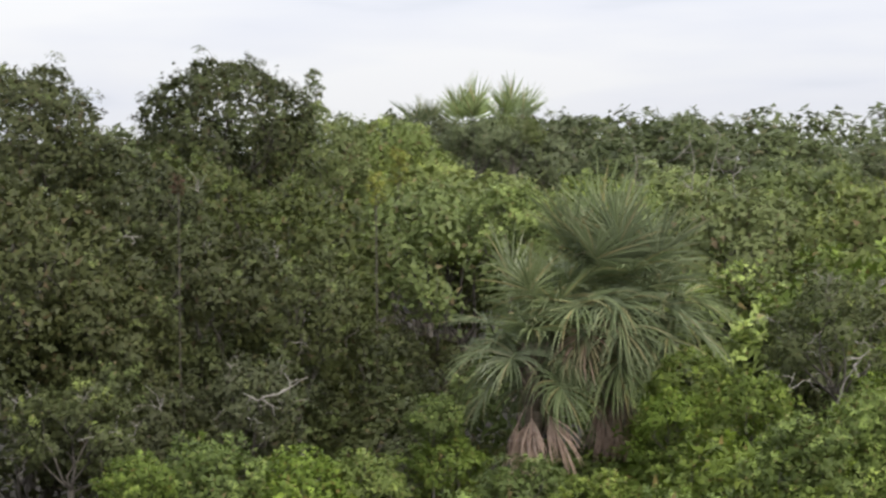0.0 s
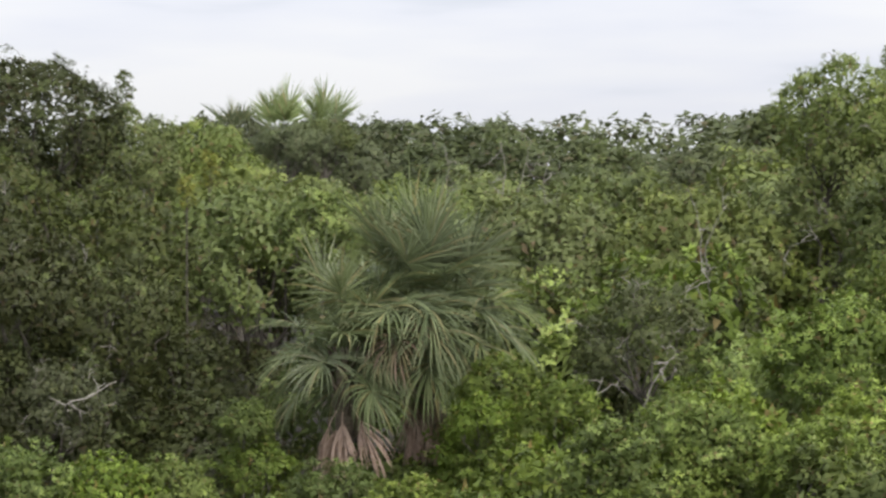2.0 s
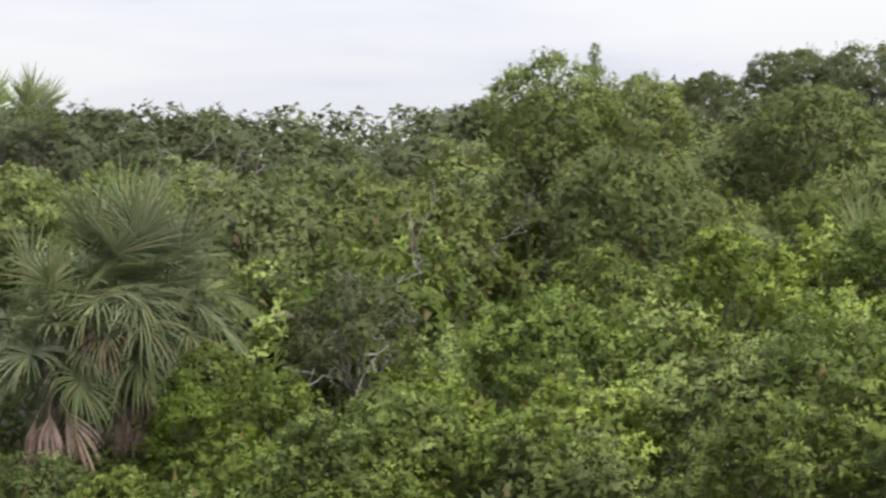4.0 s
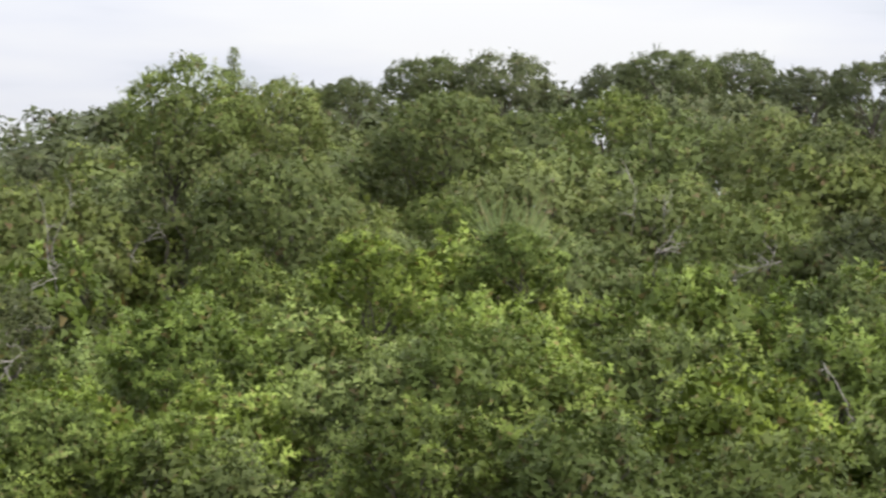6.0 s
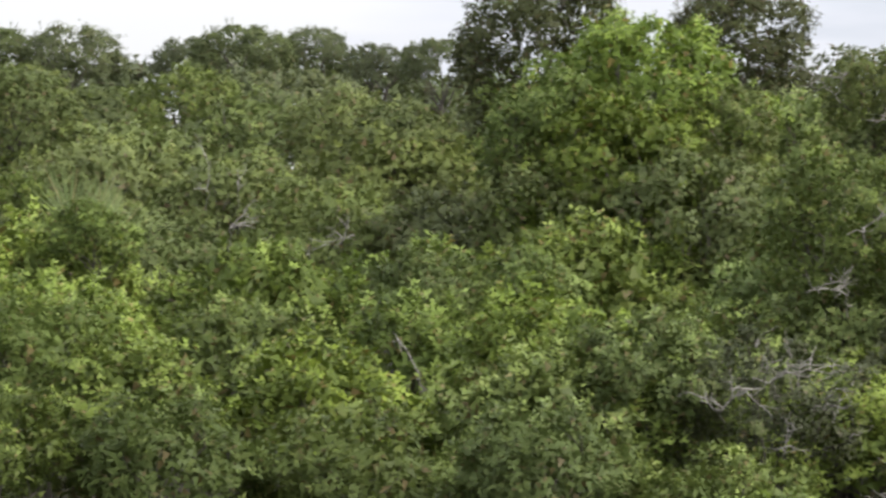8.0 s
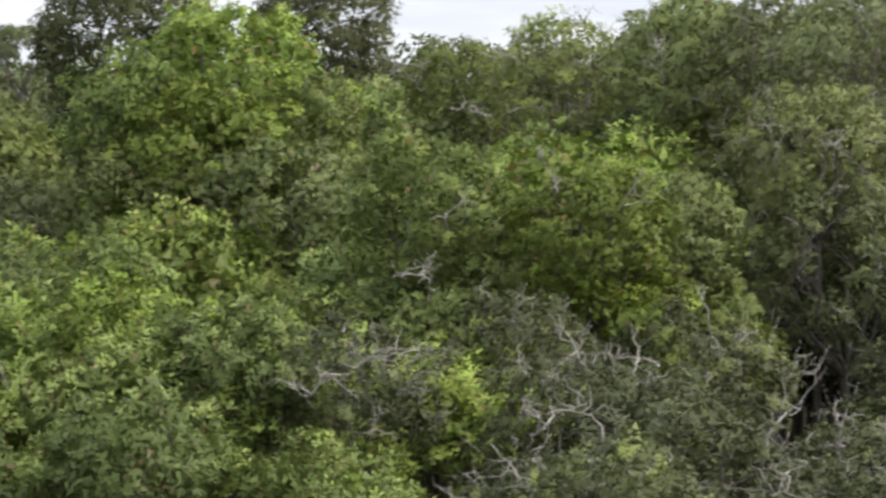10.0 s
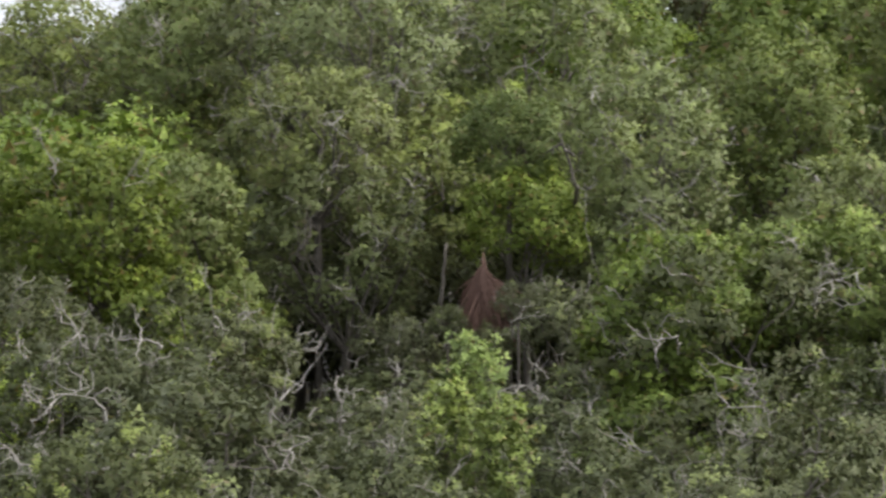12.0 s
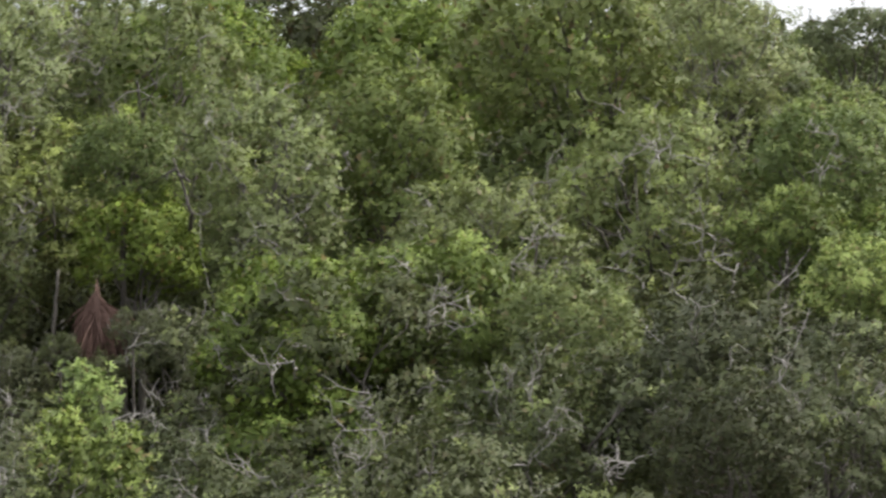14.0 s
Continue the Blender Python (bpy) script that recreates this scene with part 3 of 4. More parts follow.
# ---------- planting by rows: rise of the canopy over each bearing, in degrees ----------
KNOTS = [-15, -9, -3, 3, 9, 15, 21, 27, 33, 39, 45, 51, 57, 63, 69, 75, 85]
ROWS = {
    18.5: [-8.7, -8.6, -8.5, -8.6, -8.0, -7.4, -7.4, -7.6, -7.4, -7.6, -7.6, -7.8, -7.8, -8.2, -8.2, -8.6, -8.6],
    21.5: [-8.4, -8.2, -8.0, -8.4, -7.0, -6.2, -5.8, -5.8, -5.8, -6.2, -6.4, -7.0, -7.0, -7.6, -7.0, -7.4, -7.4],
    25.0: [-7.6, -7.4, -7.4, -8.2, -5.4, -4.6, -3.8, -3.8, -4.2, -4.2, -4.2, -4.8, -5.6, -6.6, -4.8, -4.6, -4.6],
    30.0: [-6.4, -6.2, -6.6, -6.0, -3.4, -2.6, -2.4, -2.0, -2.4, -2.6, -2.4, -2.8, -4.6, -5.6, -3.0, -2.4, -2.2],
    36.0: [-4.0, -4.0, -4.4, -3.0, -0.8, -0.6, -0.8, -0.4, -0.6, -0.8, -0.8, -0.8, -2.0, -2.6, -1.4, -0.8, -0.4],
    40.0: [-2.6, -2.6, -2.2, -1.2, -0.8, -0.6, -0.8, -0.4, -0.6, -0.8, -0.8, 0.6, 0.2, -0.2, 0.2, 0.8, 0.8],
    45.0: [1.0, 0.8, 1.0, 0.3, 0.4, 0.4, 0.6, 0.5, 0.7, 0.9, 1.0, 2.2, 2.4, 2.4, 2.4, 2.6, 2.4],
    56.0: [2.0, 1.6, 1.9, 1.4, 1.2, 1.4, 1.9, 1.8, 2.1, 2.3, 2.5, 3.8, 5.4, 6.5, 6.5, 6.0, 3.8],
    62.0: [2.0, 1.6, 1.9, 1.4, 1.2, 1.4, 1.9, 1.8, 2.1, 2.3, 2.5, 3.0, 5.0, 6.6, 6.6, 6.0, 3.8],
    71.0: [2.0, 1.8, 2.0, 2.0, 1.8, 2.0, 2.6, 2.8, 3.0, 3.0, 3.2, 4.2, 6.4, 7.4, 7.4, 6.8, 3.8],
    93.0: [2.0, 1.8, 2.2, 2.5, 2.5, 2.4, 3.1, 3.7, 3.8, 3.6, 3.4, 3.8, 5.0, 5.5, 5.5, 5.0, 3.8],
}
FIRST, LAST = {18.5: 44, 21.5: -11, 25.0: 3, 30.0: 3.2, 36.0: -8, 40.0: 47, 62.0: 54, 45.0: -8, 56.0: -8, 71.0: -6, 93.0: -5}, {71.0: 54, 93.0: 52}


def thicket():
    for d, rises in ROWS.items():
        rng = random.Random(int(d * 10) + 5)
        step = {18.5: 6.0, 21.5: 5.4}.get(d, 5.0)
        b = FIRST.get(d, -14.5) + rng.uniform(0, 3)
        while b < LAST.get(d, 84):
            bb, dd = b + rng.uniform(-0.9, 0.9), d * rng.uniform(0.96, 1.05)
            rise = float(np.interp(bb, KNOTS, rises)) + (rng.uniform(-1.1, 0.35) if bb < 46 else rng.uniform(-1.5, 0.5))
            h = top_at(dd, rise)
            half = dd * math.radians(rng.uniform(2.9, 3.9))
            if d < 38:
                # rows on the left take the dark leaf colour in place of shade
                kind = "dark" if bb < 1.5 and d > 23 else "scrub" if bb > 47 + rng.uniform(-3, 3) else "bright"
            elif d < 65:
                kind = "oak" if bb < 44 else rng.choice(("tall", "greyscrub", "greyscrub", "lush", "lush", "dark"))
            elif d < 90:
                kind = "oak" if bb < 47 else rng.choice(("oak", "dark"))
            else:
                kind = "far"
            pick = rng.randrange({"far": 3, "greyscrub": 3, "dark": 2, "tall": 3, "lush": 2}.get(kind, 4))
            if kind == "bright":
                # fewer young leaves in front: the view's dim lower edge put into leaf colour
                pick = rng.choice((2, 3) if d < 24 and 18 < bb < 27 else (0, 0, 0 if bb < 12 else 1) if d < 24 else (3,) if 18 < bb < 29 else (0, 0, 1) if bb < 13 else (1, 1, 2, 3))
            turn = rng.uniform(0, 360)
            if h > 1.2:
                put(kind + str(pick), bb, dd, h, half, turn)
            b += step * rng.uniform(0.85, 1.15)


def undergrowth():
    """Low seedlings and ferns over the soil between the stems."""
    rng = np.random.default_rng(77)
    n = 2600
    w = np.radians(rng.uniform(-17, 88, n))
    d = 17 + 33 * np.sqrt(rng.random(n))
    pos = np.stack([d * np.sin(w), d * np.cos(w), rng.uniform(0.1, 0.8, n)], 1)
    v = leaves(rng, pos, unit(rng.normal(0, 0.3, (n, 3)) + np.array((0, 0, 1.0))), 6, 0.34, 0.15, (45, 95), 0.3)
    f = np.arange(len(v)).reshape(-1, 4).tolist()
    tagged(mesh_object("undergrowth", v.tolist(), f, [LEAF_DARK_SHADED]), "low dark green seedlings and ferns covering the soil", "undergrowth", kind="stuff")


SKYLINE = [(-20, 2.6), (-9, 2.4), (-2, 2.7), (4, 2.8), (8, 2.7), (10.8, 2.7), (12.2, 3.1), (15, 3.3), (20, 3.5), (22.6, 3.9), (30, 4.1), (35, 3.9), (36.5, 3.5), (42, 3.4), (46, 3.6), (50, 4.2), (60, 5.0), (78, 5.0), (82, 3.8), (92, 4.2)]


def distant_woods():
    """The far edge of the woods, too far off to tell the trees apart: round crowns side by side."""
    rng = np.random.default_rng(78)
    bs, rs = zip(*SKYLINE)
    vs, ns = [], []
    b = -19.0
    while b < 91:
        d = rng.uniform(118, 150)
        r = rng.uniform(2.2, 4.0)
        x, y = at(b, d)
        top = top_at(d, float(np.interp(b, bs, rs)) + rng.uniform(-0.35, 0.1))
        for k in range(12):
            c = np.array((x, y, top - 0.75 * r - (0 if k < 4 else rng.uniform(0.5, 10.0)))) + rng.normal(0, 0.5, 3) * (r, r, 0.35 * r)
            n = 34
            u = unit(rng.normal(size=(n, 3)) + (0, 0, 0.35))
            pos = c + u * r * rng.uniform(0.45, 0.75) * rng.uniform(0.8, 1.05, (n, 1))
            v, nv = fill_out(leaves(rng, pos, unit(u + (0, 0, 0.6)), 5, 0.66, 0.44, (40, 95), 0.2, 3), 3, c, c - (0, 0, r))
            vs.append(v)
            ns.append(nv)
        b += rng.uniform(0.7, 1.5)
    v = np.concatenate(vs)
    ob = mesh_object("distant_woods", v.tolist(), np.arange(len(v)).reshape(-1, 3).tolist(), [LEAF_FAR], smooth=True)
    ob.data.normals_split_custom_set_from_vertices(np.concatenate(ns).tolist())
    tagged(ob, "dark green far edge of the woods", "woods", kind="stuff")


undergrowth()
distant_woods()
thicket()

# ---------- palms ----------
DEAD = ((-112, -66), (-95, -52), (-84, -78), (-72, -66), (-40, -66), (90, -78))
DEAD_SIDE = ((-165, -52), (-140, -66), (-118, -52), (-88, -78), (-66, -52), (80, -66))
RUSTY = ((-112, -68), (-97, -80), (-84, -68), (-66, -80), (-50, -68), (-146, -54), (-122, -70), (-104, -58), (-90, -76), (-74, -60), (-58, -74), (-40, -62), (10, -80), (90, -80), (170, -80))
palm(4.7, 30.4, 4.3, 0.94, 80, 3, GREEN, dead=DEAD, lowest=-14, aged=0.4, label="cabbage palm with a full green crown and withered hanging fronds")
palm(2.5, 29.8, 3.8, 0.8, 28, 13, GREEN, dead=DEAD_SIDE, lowest=-12, aged=0.3, label="smaller cabbage palm with withered hanging fronds beside a taller one")
palm(-0.55, 100.0, 9.75, 1.0, 12, 4, DULL, lowest=25, label="cabbage palm with a dark green crown over the trees")
palm(0.72, 101.0, 9.9, 1.25, 13, 5, PALE, lowest=48, label="cabbage palm with a pale green crown over the trees")
palm(1.95, 99.0, 9.8, 1.15, 13, 6, PALE, lowest=46, label="cabbage palm with a pale green crown over the trees")
palm(25.3, 37.0, 4.35, 0.95, 12, 7, THIN, lowest=50, label="young cabbage palm with upright pale fronds among the shrubs")
palm(62.1, 32.3, 4.95, 0.8, 0, 8, GREEN, dead=RUSTY, dry=RUST, label="dead cabbage palm with a rusty brown skirt of fronds")


def snag(name, label, d, line, r, twigs=4, mat=BARE, seed=0):
    """A bare branch of the nearest plant, through points given by bearing and rise at d metres."""
    rng = np.random.default_rng(seed + int(d * 100))
    pts = [np.array((*at(b, d), top_at(d, e))) for b, e in line]
    if name != "hanging_vine" and pts[0][2] > pts[-1][2]:
        pts = pts[::-1]
    px, py, owner = min(PLANTED, key=lambda q: (q[0] - pts[0][0]) ** 2 + (q[1] - pts[0][1]) ** 2)
    back = unit(np.array((pts[0][0], pts[0][1], 0.0)))
    stem = pts[0] + back * 1.3 - (0, 0, 0.35)
    chain = [stem, pts[0] * 0.55 + stem * 0.45] + pts
    fine = []
    for p, q in zip(chain, chain[1:]):
        fine += list(bent(rng, p, q, 5, 0.1)[:-1])
    fine.append(chain[-1])
    fine = np.array(fine)
    tv, tf = [], []
    tube(tv, tf, fine, np.linspace(r * 0.45, r * 0.16, len(fine)), 6)
    for _ in range(twigs):
        i = rng.integers(7, len(fine))
        ln = rng.uniform(0.2, 0.6)
        e = fine[i] + unit(rng.normal(size=3) * (1, 0.6, 0.7) + (0, 0, 0.3)) * ln
        w = bent(rng, fine[i], e, 6, 0.16)
        tube(tv, tf, w, np.linspace(r * 0.36, r * 0.12, 6), 4)
        for j in (2, 3):
            e2 = w[j] + unit(rng.normal(size=3)) * ln * 0.45
            tube(tv, tf, bent(rng, w[j], e2, 4, 0.16), np.linspace(r * 0.22, r * 0.1, 4), 3)
    inv = (owner.matrix_basis).inverted()
    ob = mesh_object(name, [tuple(inv @ Vector(p)) for p in tv], tf, [mat], owner, label, smooth=True)
    return ob


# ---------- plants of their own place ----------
# dark oaks and their under-storey, with shade put into the leaf colour
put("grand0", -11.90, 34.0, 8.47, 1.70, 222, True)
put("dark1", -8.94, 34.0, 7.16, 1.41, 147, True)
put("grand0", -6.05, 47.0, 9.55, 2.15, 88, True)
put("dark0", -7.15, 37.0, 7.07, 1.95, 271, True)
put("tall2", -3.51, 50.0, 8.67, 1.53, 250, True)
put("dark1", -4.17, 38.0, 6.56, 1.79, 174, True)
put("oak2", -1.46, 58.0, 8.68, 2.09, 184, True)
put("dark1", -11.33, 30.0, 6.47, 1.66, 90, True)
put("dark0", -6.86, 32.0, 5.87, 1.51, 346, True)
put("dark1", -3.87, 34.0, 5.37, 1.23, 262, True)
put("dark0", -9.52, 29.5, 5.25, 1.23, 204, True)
put("scrub1", -5.64, 30.0, 3.88, 0.92, 160)
put("scrub2", -10.33, 27.5, 3.80, 0.92, 188)
put("bright1", 0.11, 44.0, 6.26, 1.10, 342)
put("bright2", 1.86, 38.0, 6.53, 1.05, 314)
# shrubs round the palm
put("bright0", -4.15, 20.8, 3.62, 0.62, 20)
put("bright0", -2.34, 21.0, 3.57, 0.52, 73)
put("bright0", -6.71, 20.5, 3.80, 0.72, 336)
put("bright0", -8.59, 20.0, 3.70, 0.45, 210)
put("bright0", 6.40, 27.5, 3.63, 0.53, 48)
put("bright0", -0.26, 28.0, 3.52, 0.47, 354)
put("bright0", 8.59, 27.0, 3.90, 0.60, 301)
put("bright1", 10.44, 22.0, 3.78, 0.85, 356)
put("scrub1", 10.87, 29.0, 5.10, 1.05, 157)
put("bright0", 12.92, 22.5, 3.94, 0.56, 262)
put("bright0", 2.3, 25.5, 2.95, 0.80, 100)
put("bright1", 4.2, 24.5, 2.85, 0.70, 200)
put("bright0", 6.9, 28.6, 4.10, 0.62, 260)
# vine-grown tree and rounded bushes in the middle
put("tall2", 16.29, 46.0, 9.52, 1.59, 28, True)
put("tall1", 18.68, 48.0, 9.17, 1.46, 24, True)
put("lush0", 18.71, 38.0, 7.09, 1.74, 254, True)
put("oak0", 23.43, 70.0, 10.29, 2.52, 250, True)
put("bright0", 23.63, 37.0, 6.38, 0.62, 251)
put("bright1", 21.59, 31.0, 5.71, 1.12, 343)
put("bright2", 17.79, 33.0, 5.43, 1.01, 129)
put("bright3", 16.53, 27.0, 4.93, 1.20, 211)
put("bright0", 24.46, 25.0, 4.71, 1.18, 85)
put("bright2", 12.13, 22.5, 4.03, 0.69, 352)
put("bright1", 22.92, 21.0, 4.09, 0.93, 53)
put("bright3", 15.77, 22.0, 3.84, 0.73, 156)
# tall oaks on the skyline
put("far0", 20.82, 105.0, 13.12, 1.75, 270)
put("far1", 23.02, 100.0, 13.83, 2.36, 105)
put("far2", 25.26, 98.0, 13.90, 2.72, 0)
put("far0", 28.23, 102.0, 13.72, 1.98, 316)
put("far1", 29.87, 98.0, 13.99, 2.72, 354)
put("far2", 31.76, 104.0, 14.48, 2.02, 192)
put("far0", 33.61, 95.0, 13.01, 1.84, 181)
put("far1", 35.28, 92.0, 13.03, 2.04, 171)
put("oak3", 28.29, 75.0, 10.70, 2.50, 75)
put("oak1", 32.72, 60.0, 9.11, 2.16, 40, True)
put("oak0", 23.54, 80.0, 10.74, 2.66, 200)
put("oak2", 34.28, 58.0, 8.61, 1.77, 354, True)
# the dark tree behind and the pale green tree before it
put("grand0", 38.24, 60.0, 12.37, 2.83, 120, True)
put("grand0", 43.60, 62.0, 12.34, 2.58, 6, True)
put("lush1", 41.23, 44.0, 9.80, 2.90, 162, True)
put("lush0", 38.38, 42.0, 8.50, 1.75, 316, True)
put("tall0", 43.28, 43.0, 8.27, 1.19, 339, True)
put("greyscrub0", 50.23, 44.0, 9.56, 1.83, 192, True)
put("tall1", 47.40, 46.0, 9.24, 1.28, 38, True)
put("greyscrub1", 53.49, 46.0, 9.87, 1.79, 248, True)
put("lush0", 50.66, 35.0, 6.86, 2.90, 355, True)
put("greyscrub0", 47.71, 35.0, 6.34, 1.46, 35, True)
put("tall1", 53.35, 33.0, 6.13, 1.37, 9, True)
put("bright2", 37.88, 32.0, 5.17, 0.98, 336)
put("bright0", 34.76, 31.0, 5.21, 1.03, 3)
put("bright3", 37.56, 26.0, 4.61, 1.08, 118)
put("bright1", 41.03, 25.0, 4.52, 1.11, 205)
put("scrub3", 44.69, 25.0, 4.37, 1.25, 15)
put("scrub1", 48.97, 27.0, 4.54, 1.27, 131)
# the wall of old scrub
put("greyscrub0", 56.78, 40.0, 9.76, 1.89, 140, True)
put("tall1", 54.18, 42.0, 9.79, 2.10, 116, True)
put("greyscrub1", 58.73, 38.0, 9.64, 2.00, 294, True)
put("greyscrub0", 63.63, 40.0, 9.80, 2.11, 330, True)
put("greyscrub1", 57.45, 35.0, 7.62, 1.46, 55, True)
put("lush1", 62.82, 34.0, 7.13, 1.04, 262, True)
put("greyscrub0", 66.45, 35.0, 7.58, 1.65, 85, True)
put("tall2", 70.35, 37.0, 8.24, 1.74, 61, True)
put("scrub1", 53.25, 21.5, 3.63, 1.97, 220)
put("scrub0", 50.94, 24.0, 3.97, 1.33, 282)
put("sapling0", 61.85, 23.0, 4.02, 0.46, 349)
put("sapling0", 61.1, 22.6, 3.55, 0.40, 120)
put("sapling0", 62.6, 22.0, 3.40, 0.46, 226)
put("scrub2", 68.79, 28.0, 4.87, 1.79, 324)
put("greyscrub1", 72.81, 31.0, 6.05, 1.63, 233, True)
put("lush1", 82.38, 33.0, 7.18, 1.37, 209, True)
put("bright2", 81.45, 31.0, 5.94, 0.95, 123)
put("bright3", 83.29, 29.0, 5.15, 0.97, 217)
put("scrub1", 79.11, 26.0, 4.52, 1.59, 88)
put("greyscrub0", 77.56, 36.0, 7.23, 2.00, 238, True)
put("tall1", 75.22, 40.0, 10.25, 2.44, 320, True)
put("greyscrub1", 79.14, 44.0, 10.14, 1.83, 322, True)
put("tall2", 82.68, 36.0, 7.68, 1.40, 28, True)
put("far1", 83.45, 60.0, 10.90, 2.16, 330, True)
# slender tops
put("cedar0", -3.58, 60.0, 10.28, 0.33, 345)
put("cedar0", 17.59, 47.0, 9.85, 0.18, 255)
put("far0", -0.35, 88.0, 10.28, 1.71, 344)
put("far1", 0.92, 86.0, 10.02, 1.79, 158)
put("far2", 2.03, 89.0, 10.29, 1.48, 327)
# fillers under the pale green tree
put("lush0", 40.43, 41.0, 7.99, 2.16, 133, True)
put("oak1", 42.32, 40.0, 6.95, 1.89, 240, True)
put("oak3", 38.21, 41.0, 6.86, 1.71, 233, True)
put("scrub2", 59.60, 31.0, 3.65, 0.77, 263)
put("scrub0", 64.06, 32.0, 4.09, 0.98, 76)
# under-storey in the hollow beside the palm, its shade put into dark leaves
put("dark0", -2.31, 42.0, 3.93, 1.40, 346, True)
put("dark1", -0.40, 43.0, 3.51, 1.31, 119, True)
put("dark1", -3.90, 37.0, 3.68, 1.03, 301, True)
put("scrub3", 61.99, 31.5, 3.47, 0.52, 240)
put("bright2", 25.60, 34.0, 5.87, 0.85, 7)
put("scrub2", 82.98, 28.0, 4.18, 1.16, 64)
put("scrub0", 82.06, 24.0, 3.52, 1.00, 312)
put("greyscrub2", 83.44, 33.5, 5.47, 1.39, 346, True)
# added fillers for open gaps, their shade put into the dark leaf colour
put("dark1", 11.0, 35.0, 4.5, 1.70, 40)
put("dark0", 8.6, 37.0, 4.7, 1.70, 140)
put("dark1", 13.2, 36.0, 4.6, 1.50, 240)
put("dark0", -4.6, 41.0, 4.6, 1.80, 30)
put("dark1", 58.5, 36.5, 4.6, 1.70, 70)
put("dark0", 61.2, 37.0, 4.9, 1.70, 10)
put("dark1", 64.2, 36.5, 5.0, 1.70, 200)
# coloured vines
put("yellow0", -1.87, 37.0, 6.79, 0.21, 96)
put("yellow0", -1.23, 50.0, 7.66, 0.31, 185)
put("red0", -7.39, 29.0, 6.62, 0.13, 62)
put("scrub1", 61.04, 30.8, 3.83, 0.34, 170)
put("scrub2", 63.03, 30.6, 4.18, 0.38, 323)
put("lush0", 67.6, 28.3, 5.02, 1.50, 170, True)
put("lush1", 71.53, 29.3, 5.20, 1.72, 54, True)
put("tall2", 75.37, 28.0, 4.83, 1.16, 204, True)
# added dark-leaved oak: darkens this corner by leaf colour
put("dark0", 79.74, 20.0, 4.08, 0.83, 260)
put("lush1", 46.65, 32.0, 6.66, 1.60, 236, True)
put("lush1", 51.09, 31.0, 6.29, 1.46, 23, True)

# ---------- bare branches, leaning trunks and vines ----------
PALE_SNAG = "leafless pale grey branch standing out of the shrubs"
TRUNK_SNAG = "thick grey leaning trunk in the shade of the thicket"
VINE = "thin grey vine hanging down in the thicket"
snag("dead_branch", PALE_SNAG, 46, [(6.98, 0.59), (7.07, 1.37), (6.95, 1.93)], 0.035, 4, BARE, 0)
snag("dead_branch", PALE_SNAG, 47, [(7.38, 0.74), (7.57, 1.37), (7.78, 2.15)], 0.03, 4, BARE, 1)
snag("dead_branch", PALE_SNAG, 45, [(8.15, 0.42), (8.16, 1.20), (8.32, 1.75)], 0.03, 3, BARE, 2)
snag("dead_branch", PALE_SNAG, 48, [(5.42, 0.76), (5.47, 1.39), (5.35, 2.02)], 0.03, 2, BARE, 3)
snag("dead_branch", PALE_SNAG, 32, [(12.76, -1.76), (12.52, -0.50), (12.36, 0.29), (12.13, 0.84)], 0.03, 4, BARE, 4)
snag("dead_branch", PALE_SNAG, 32.2, [(12.63, -0.82), (12.91, -0.18), (13.23, 0.37)], 0.025, 3, BARE, 5)
snag("dead_branch", PALE_SNAG, 27.3, [(10.88, -5.40), (11.19, -4.61), (11.82, -3.82)], 0.035, 2, BARE, 6)
snag("dead_branch", PALE_SNAG, 27.6, [(9.46, -5.88), (9.61, -5.09), (9.77, -4.46)], 0.025, 3, BARE, 7)
snag("dead_branch", PALE_SNAG, 28.8, [(-5.15, -5.09), (-4.47, -4.88), (-3.83, -4.51)], 0.045, 3, BARE, 8)
snag("dead_branch", PALE_SNAG, 34, [(14.79, -1.12), (14.94, -0.81), (15.71, -0.57)], 0.025, 3, BARE, 9)
snag("dead_branch", PALE_SNAG, 35, [(28.79, 0.10), (28.85, 0.58), (28.79, 1.02)], 0.03, 2, BARE, 10)
snag("dead_branch", PALE_SNAG, 34, [(29.66, 0.19), (29.69, 0.51), (29.66, 0.71)], 0.025, 2, BARE, 11)
snag("dead_branch", PALE_SNAG, 29.8, [(29.43, -1.00), (29.51, -0.81), (30.15, -0.93)], 0.03, 3, BARE, 12)
snag("dead_branch", PALE_SNAG, 29.6, [(32.91, -1.13), (32.12, -1.33), (31.65, -1.22)], 0.028, 5, BARE, 13)
snag("dead_branch", PALE_SNAG, 23, [(34.79, -5.04), (34.50, -4.50), (34.19, -4.03)], 0.03, 1, BARE, 14)
snag("dead_branch", PALE_SNAG, 24, [(43.25, -5.94), (43.73, -5.39), (44.37, -5.31)], 0.035, 5, BARE, 15)
snag("dead_branch", PALE_SNAG, 23.8, [(45.00, -7.05), (45.08, -6.50), (45.48, -6.34)], 0.03, 5, BARE, 16)
snag("dead_branch", PALE_SNAG, 26, [(54.52, -4.31), (54.44, -3.53), (54.13, -2.99)], 0.03, 2, BARE, 17)
snag("dead_branch", PALE_SNAG, 22, [(49.47, -7.06), (50.11, -6.52), (51.06, -6.16)], 0.035, 4, BARE, 18)
snag("dead_branch", PALE_SNAG, 33, [(62.59, 2.31), (62.99, 2.62), (63.62, 2.80)], 0.03, 4, BARE, 19)
snag("dead_branch", PALE_SNAG, 33, [(65.66, 1.10), (65.35, 1.41), (65.11, 1.81)], 0.028, 4, BARE, 20)
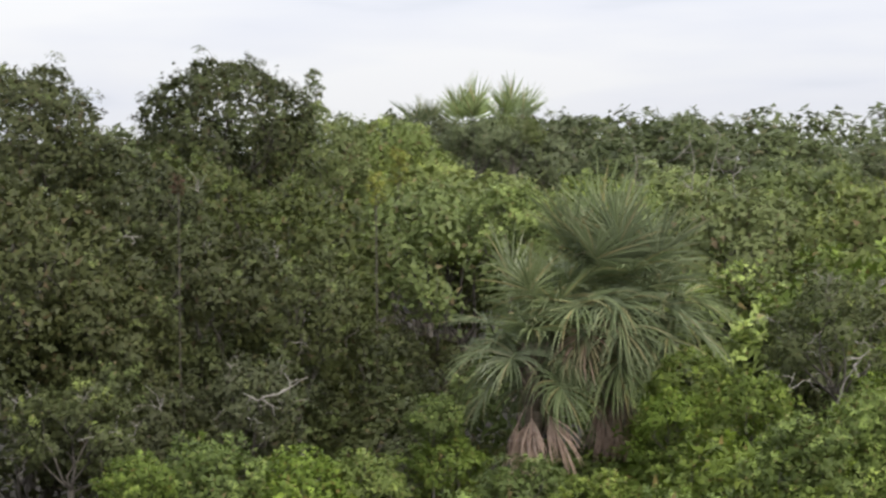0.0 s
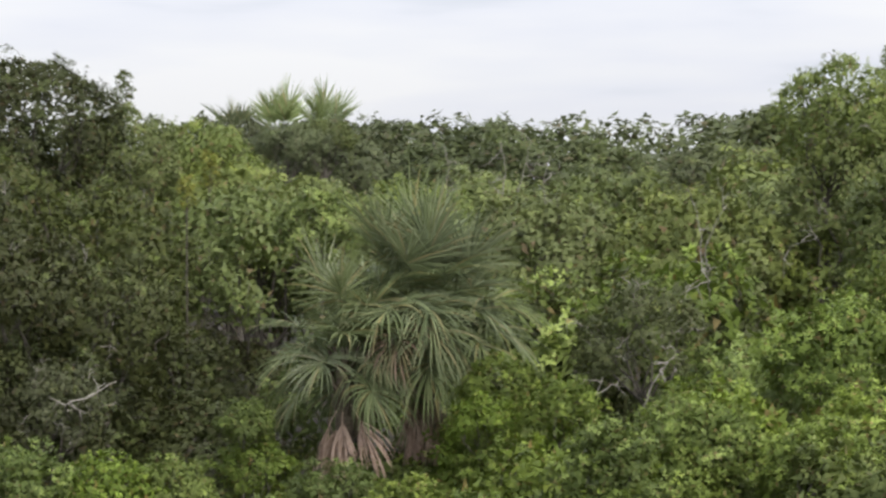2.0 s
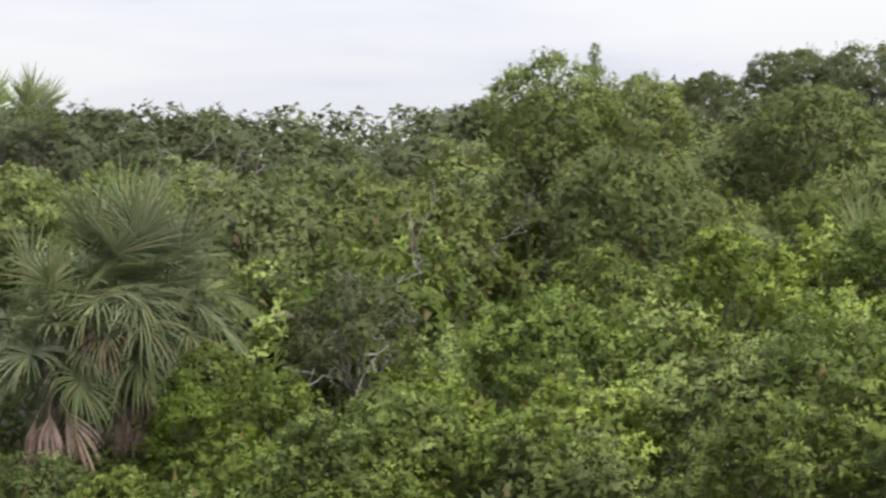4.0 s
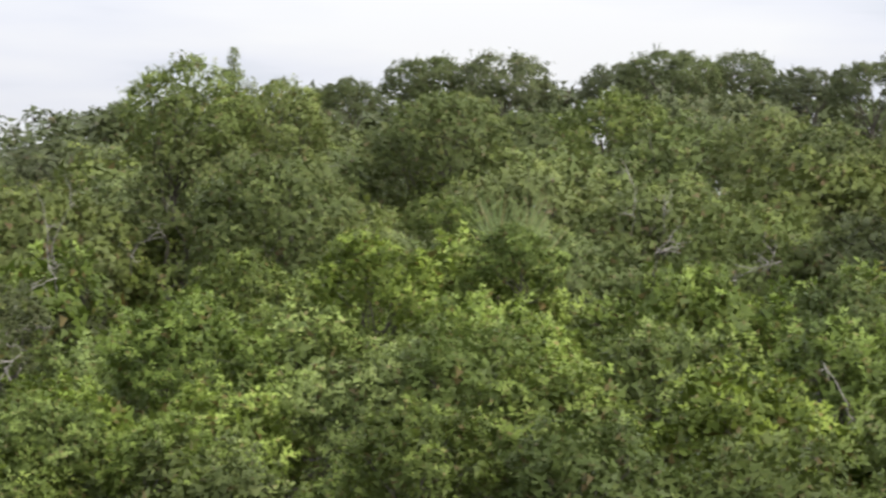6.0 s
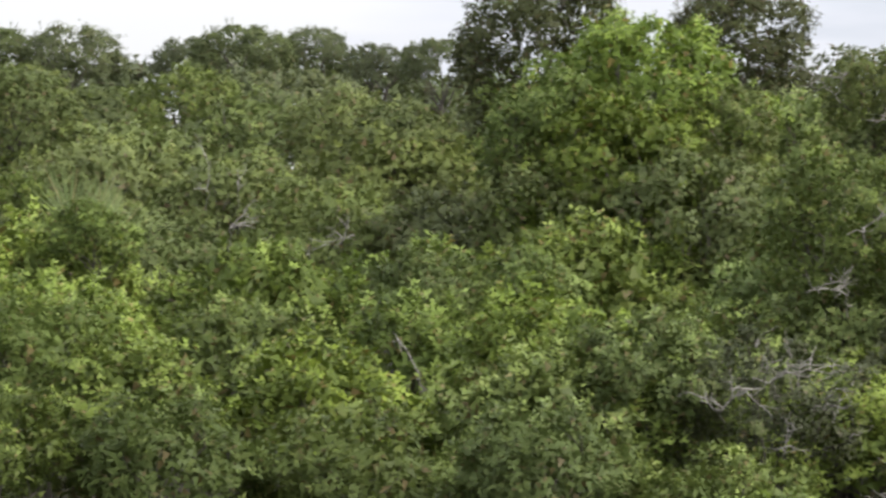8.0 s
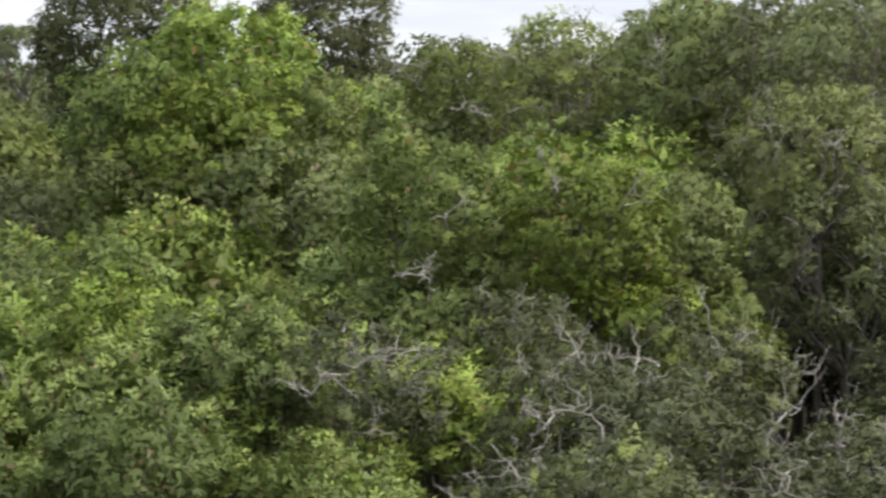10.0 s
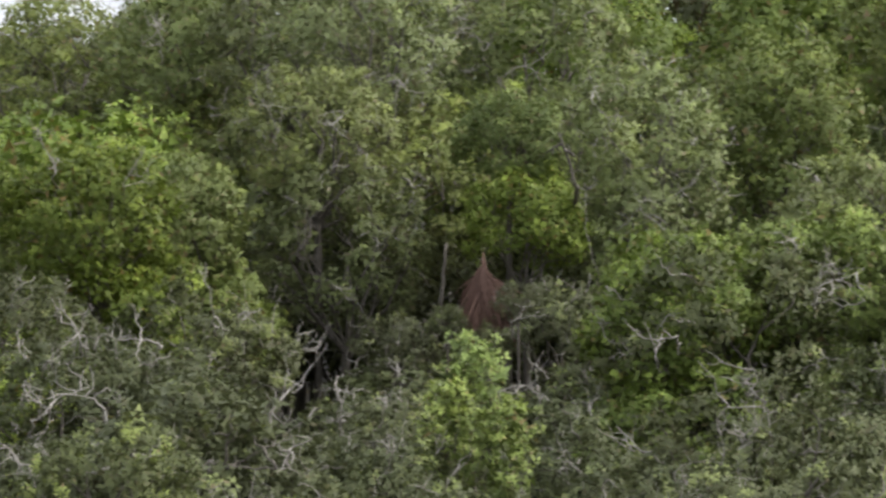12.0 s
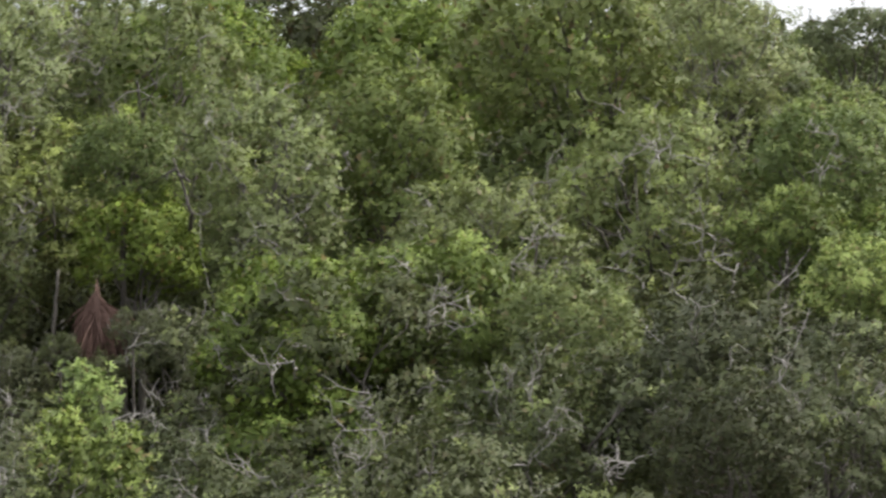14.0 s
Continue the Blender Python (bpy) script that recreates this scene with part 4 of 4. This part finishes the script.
snag("old_trunk", TRUNK_SNAG, 32, [(64.71, -0.72), (64.48, 0.08), (64.24, 0.79)], 0.10, 2, BARK, 21)
snag("hanging_vine", VINE, 30, [(65.33, -3.25), (65.02, -2.14), (64.95, -0.95)], 0.02, 1, BARE, 22)
snag("hanging_vine", VINE, 30.5, [(67.39, -1.99), (66.60, -1.52), (66.26, -0.72)], 0.025, 3, BARE, 23)
snag("old_trunk", TRUNK_SNAG, 32.5, [(60.71, -4.98), (60.96, -3.39), (61.05, -2.28)], 0.13, 2, BARK, 24)
snag("old_trunk", TRUNK_SNAG, 33, [(56.84, -2.56), (57.25, -1.54), (58.36, -0.67)], 0.05, 4, BARK, 25)
snag("dead_branch", PALE_SNAG, 25, [(66.59, -4.52), (66.75, -4.99), (67.54, -4.91)], 0.03, 5, BARE, 26)
snag("dead_branch", PALE_SNAG, 28, [(62.87, -4.51), (63.27, -4.39), (63.66, -4.23)], 0.025, 2, BARE, 27)
snag("old_trunk", TRUNK_SNAG, 21.0, [(54.33, -8.64), (55.12, -8.47), (56.22, -8.58)], 0.06, 3, BARK, 28)
snag("dead_branch", PALE_SNAG, 20.8, [(56.55, -8.24), (56.71, -7.85), (56.63, -7.54)], 0.03, 4, BARE, 29)
snag("dead_branch", PALE_SNAG, 33, [(76.77, 0.55), (77.40, 0.94), (77.71, 1.17)], 0.035, 6, BARE, 30)
snag("dead_branch", PALE_SNAG, 33.2, [(79.12, 0.45), (78.50, 0.77), (78.03, 0.77)], 0.03, 4, BARE, 31)
snag("dead_branch", PALE_SNAG, 27, [(73.75, -2.13), (74.23, -1.58), (75.18, -1.47)], 0.03, 5, BARE, 32)
snag("dead_branch", PALE_SNAG, 24.8, [(69.42, -6.53), (69.74, -6.14), (69.59, -5.75)], 0.03, 4, BARE, 33)
snag("dead_branch", PALE_SNAG, 24.6, [(73.40, -7.51), (73.32, -6.56), (73.25, -5.93)], 0.03, 4, BARE, 34)
snag("dead_branch", PALE_SNAG, 25, [(78.47, -7.03), (78.24, -6.25), (78.08, -5.77)], 0.03, 5, BARE, 35)
snag("dead_branch", PALE_SNAG, 33, [(74.71, 0.40), (74.87, 0.88), (75.19, 1.00)], 0.025, 3, BARE, 36)


def bare_twigs():
    """Crooked leafless twigs scattered over the face of the old scrub."""
    rng = np.random.default_rng(404)
    for i in range(40):
        b, e = rng.uniform(44.5, 83.5), rng.uniform(-8.0, 3.6)
        if 56 < b < 65.5 and -6 < e < 0.5:
            continue
        d = float(np.interp(e, (-8.0, -6.0, -4.5, -2.0, 0.0, 2.5, 4.0), (20.6, 22.0, 24.6, 27.6, 30.5, 32.8, 35.0))) + rng.uniform(-0.3, 0.5)
        way, step = rng.uniform(0, 3.14), rng.uniform(0.3, 0.55)
        line = [(b, e)]
        for _ in range(rng.integers(2, 5)):
            way += rng.normal(0, 0.6)
            line.append((line[-1][0] + step * math.cos(way), line[-1][1] + 0.8 * step * math.sin(way)))
        snag("dead_branch", PALE_SNAG, d, line, rng.uniform(0.022, 0.036), int(rng.integers(3, 7)), BARE, 60 + i)


bare_twigs()
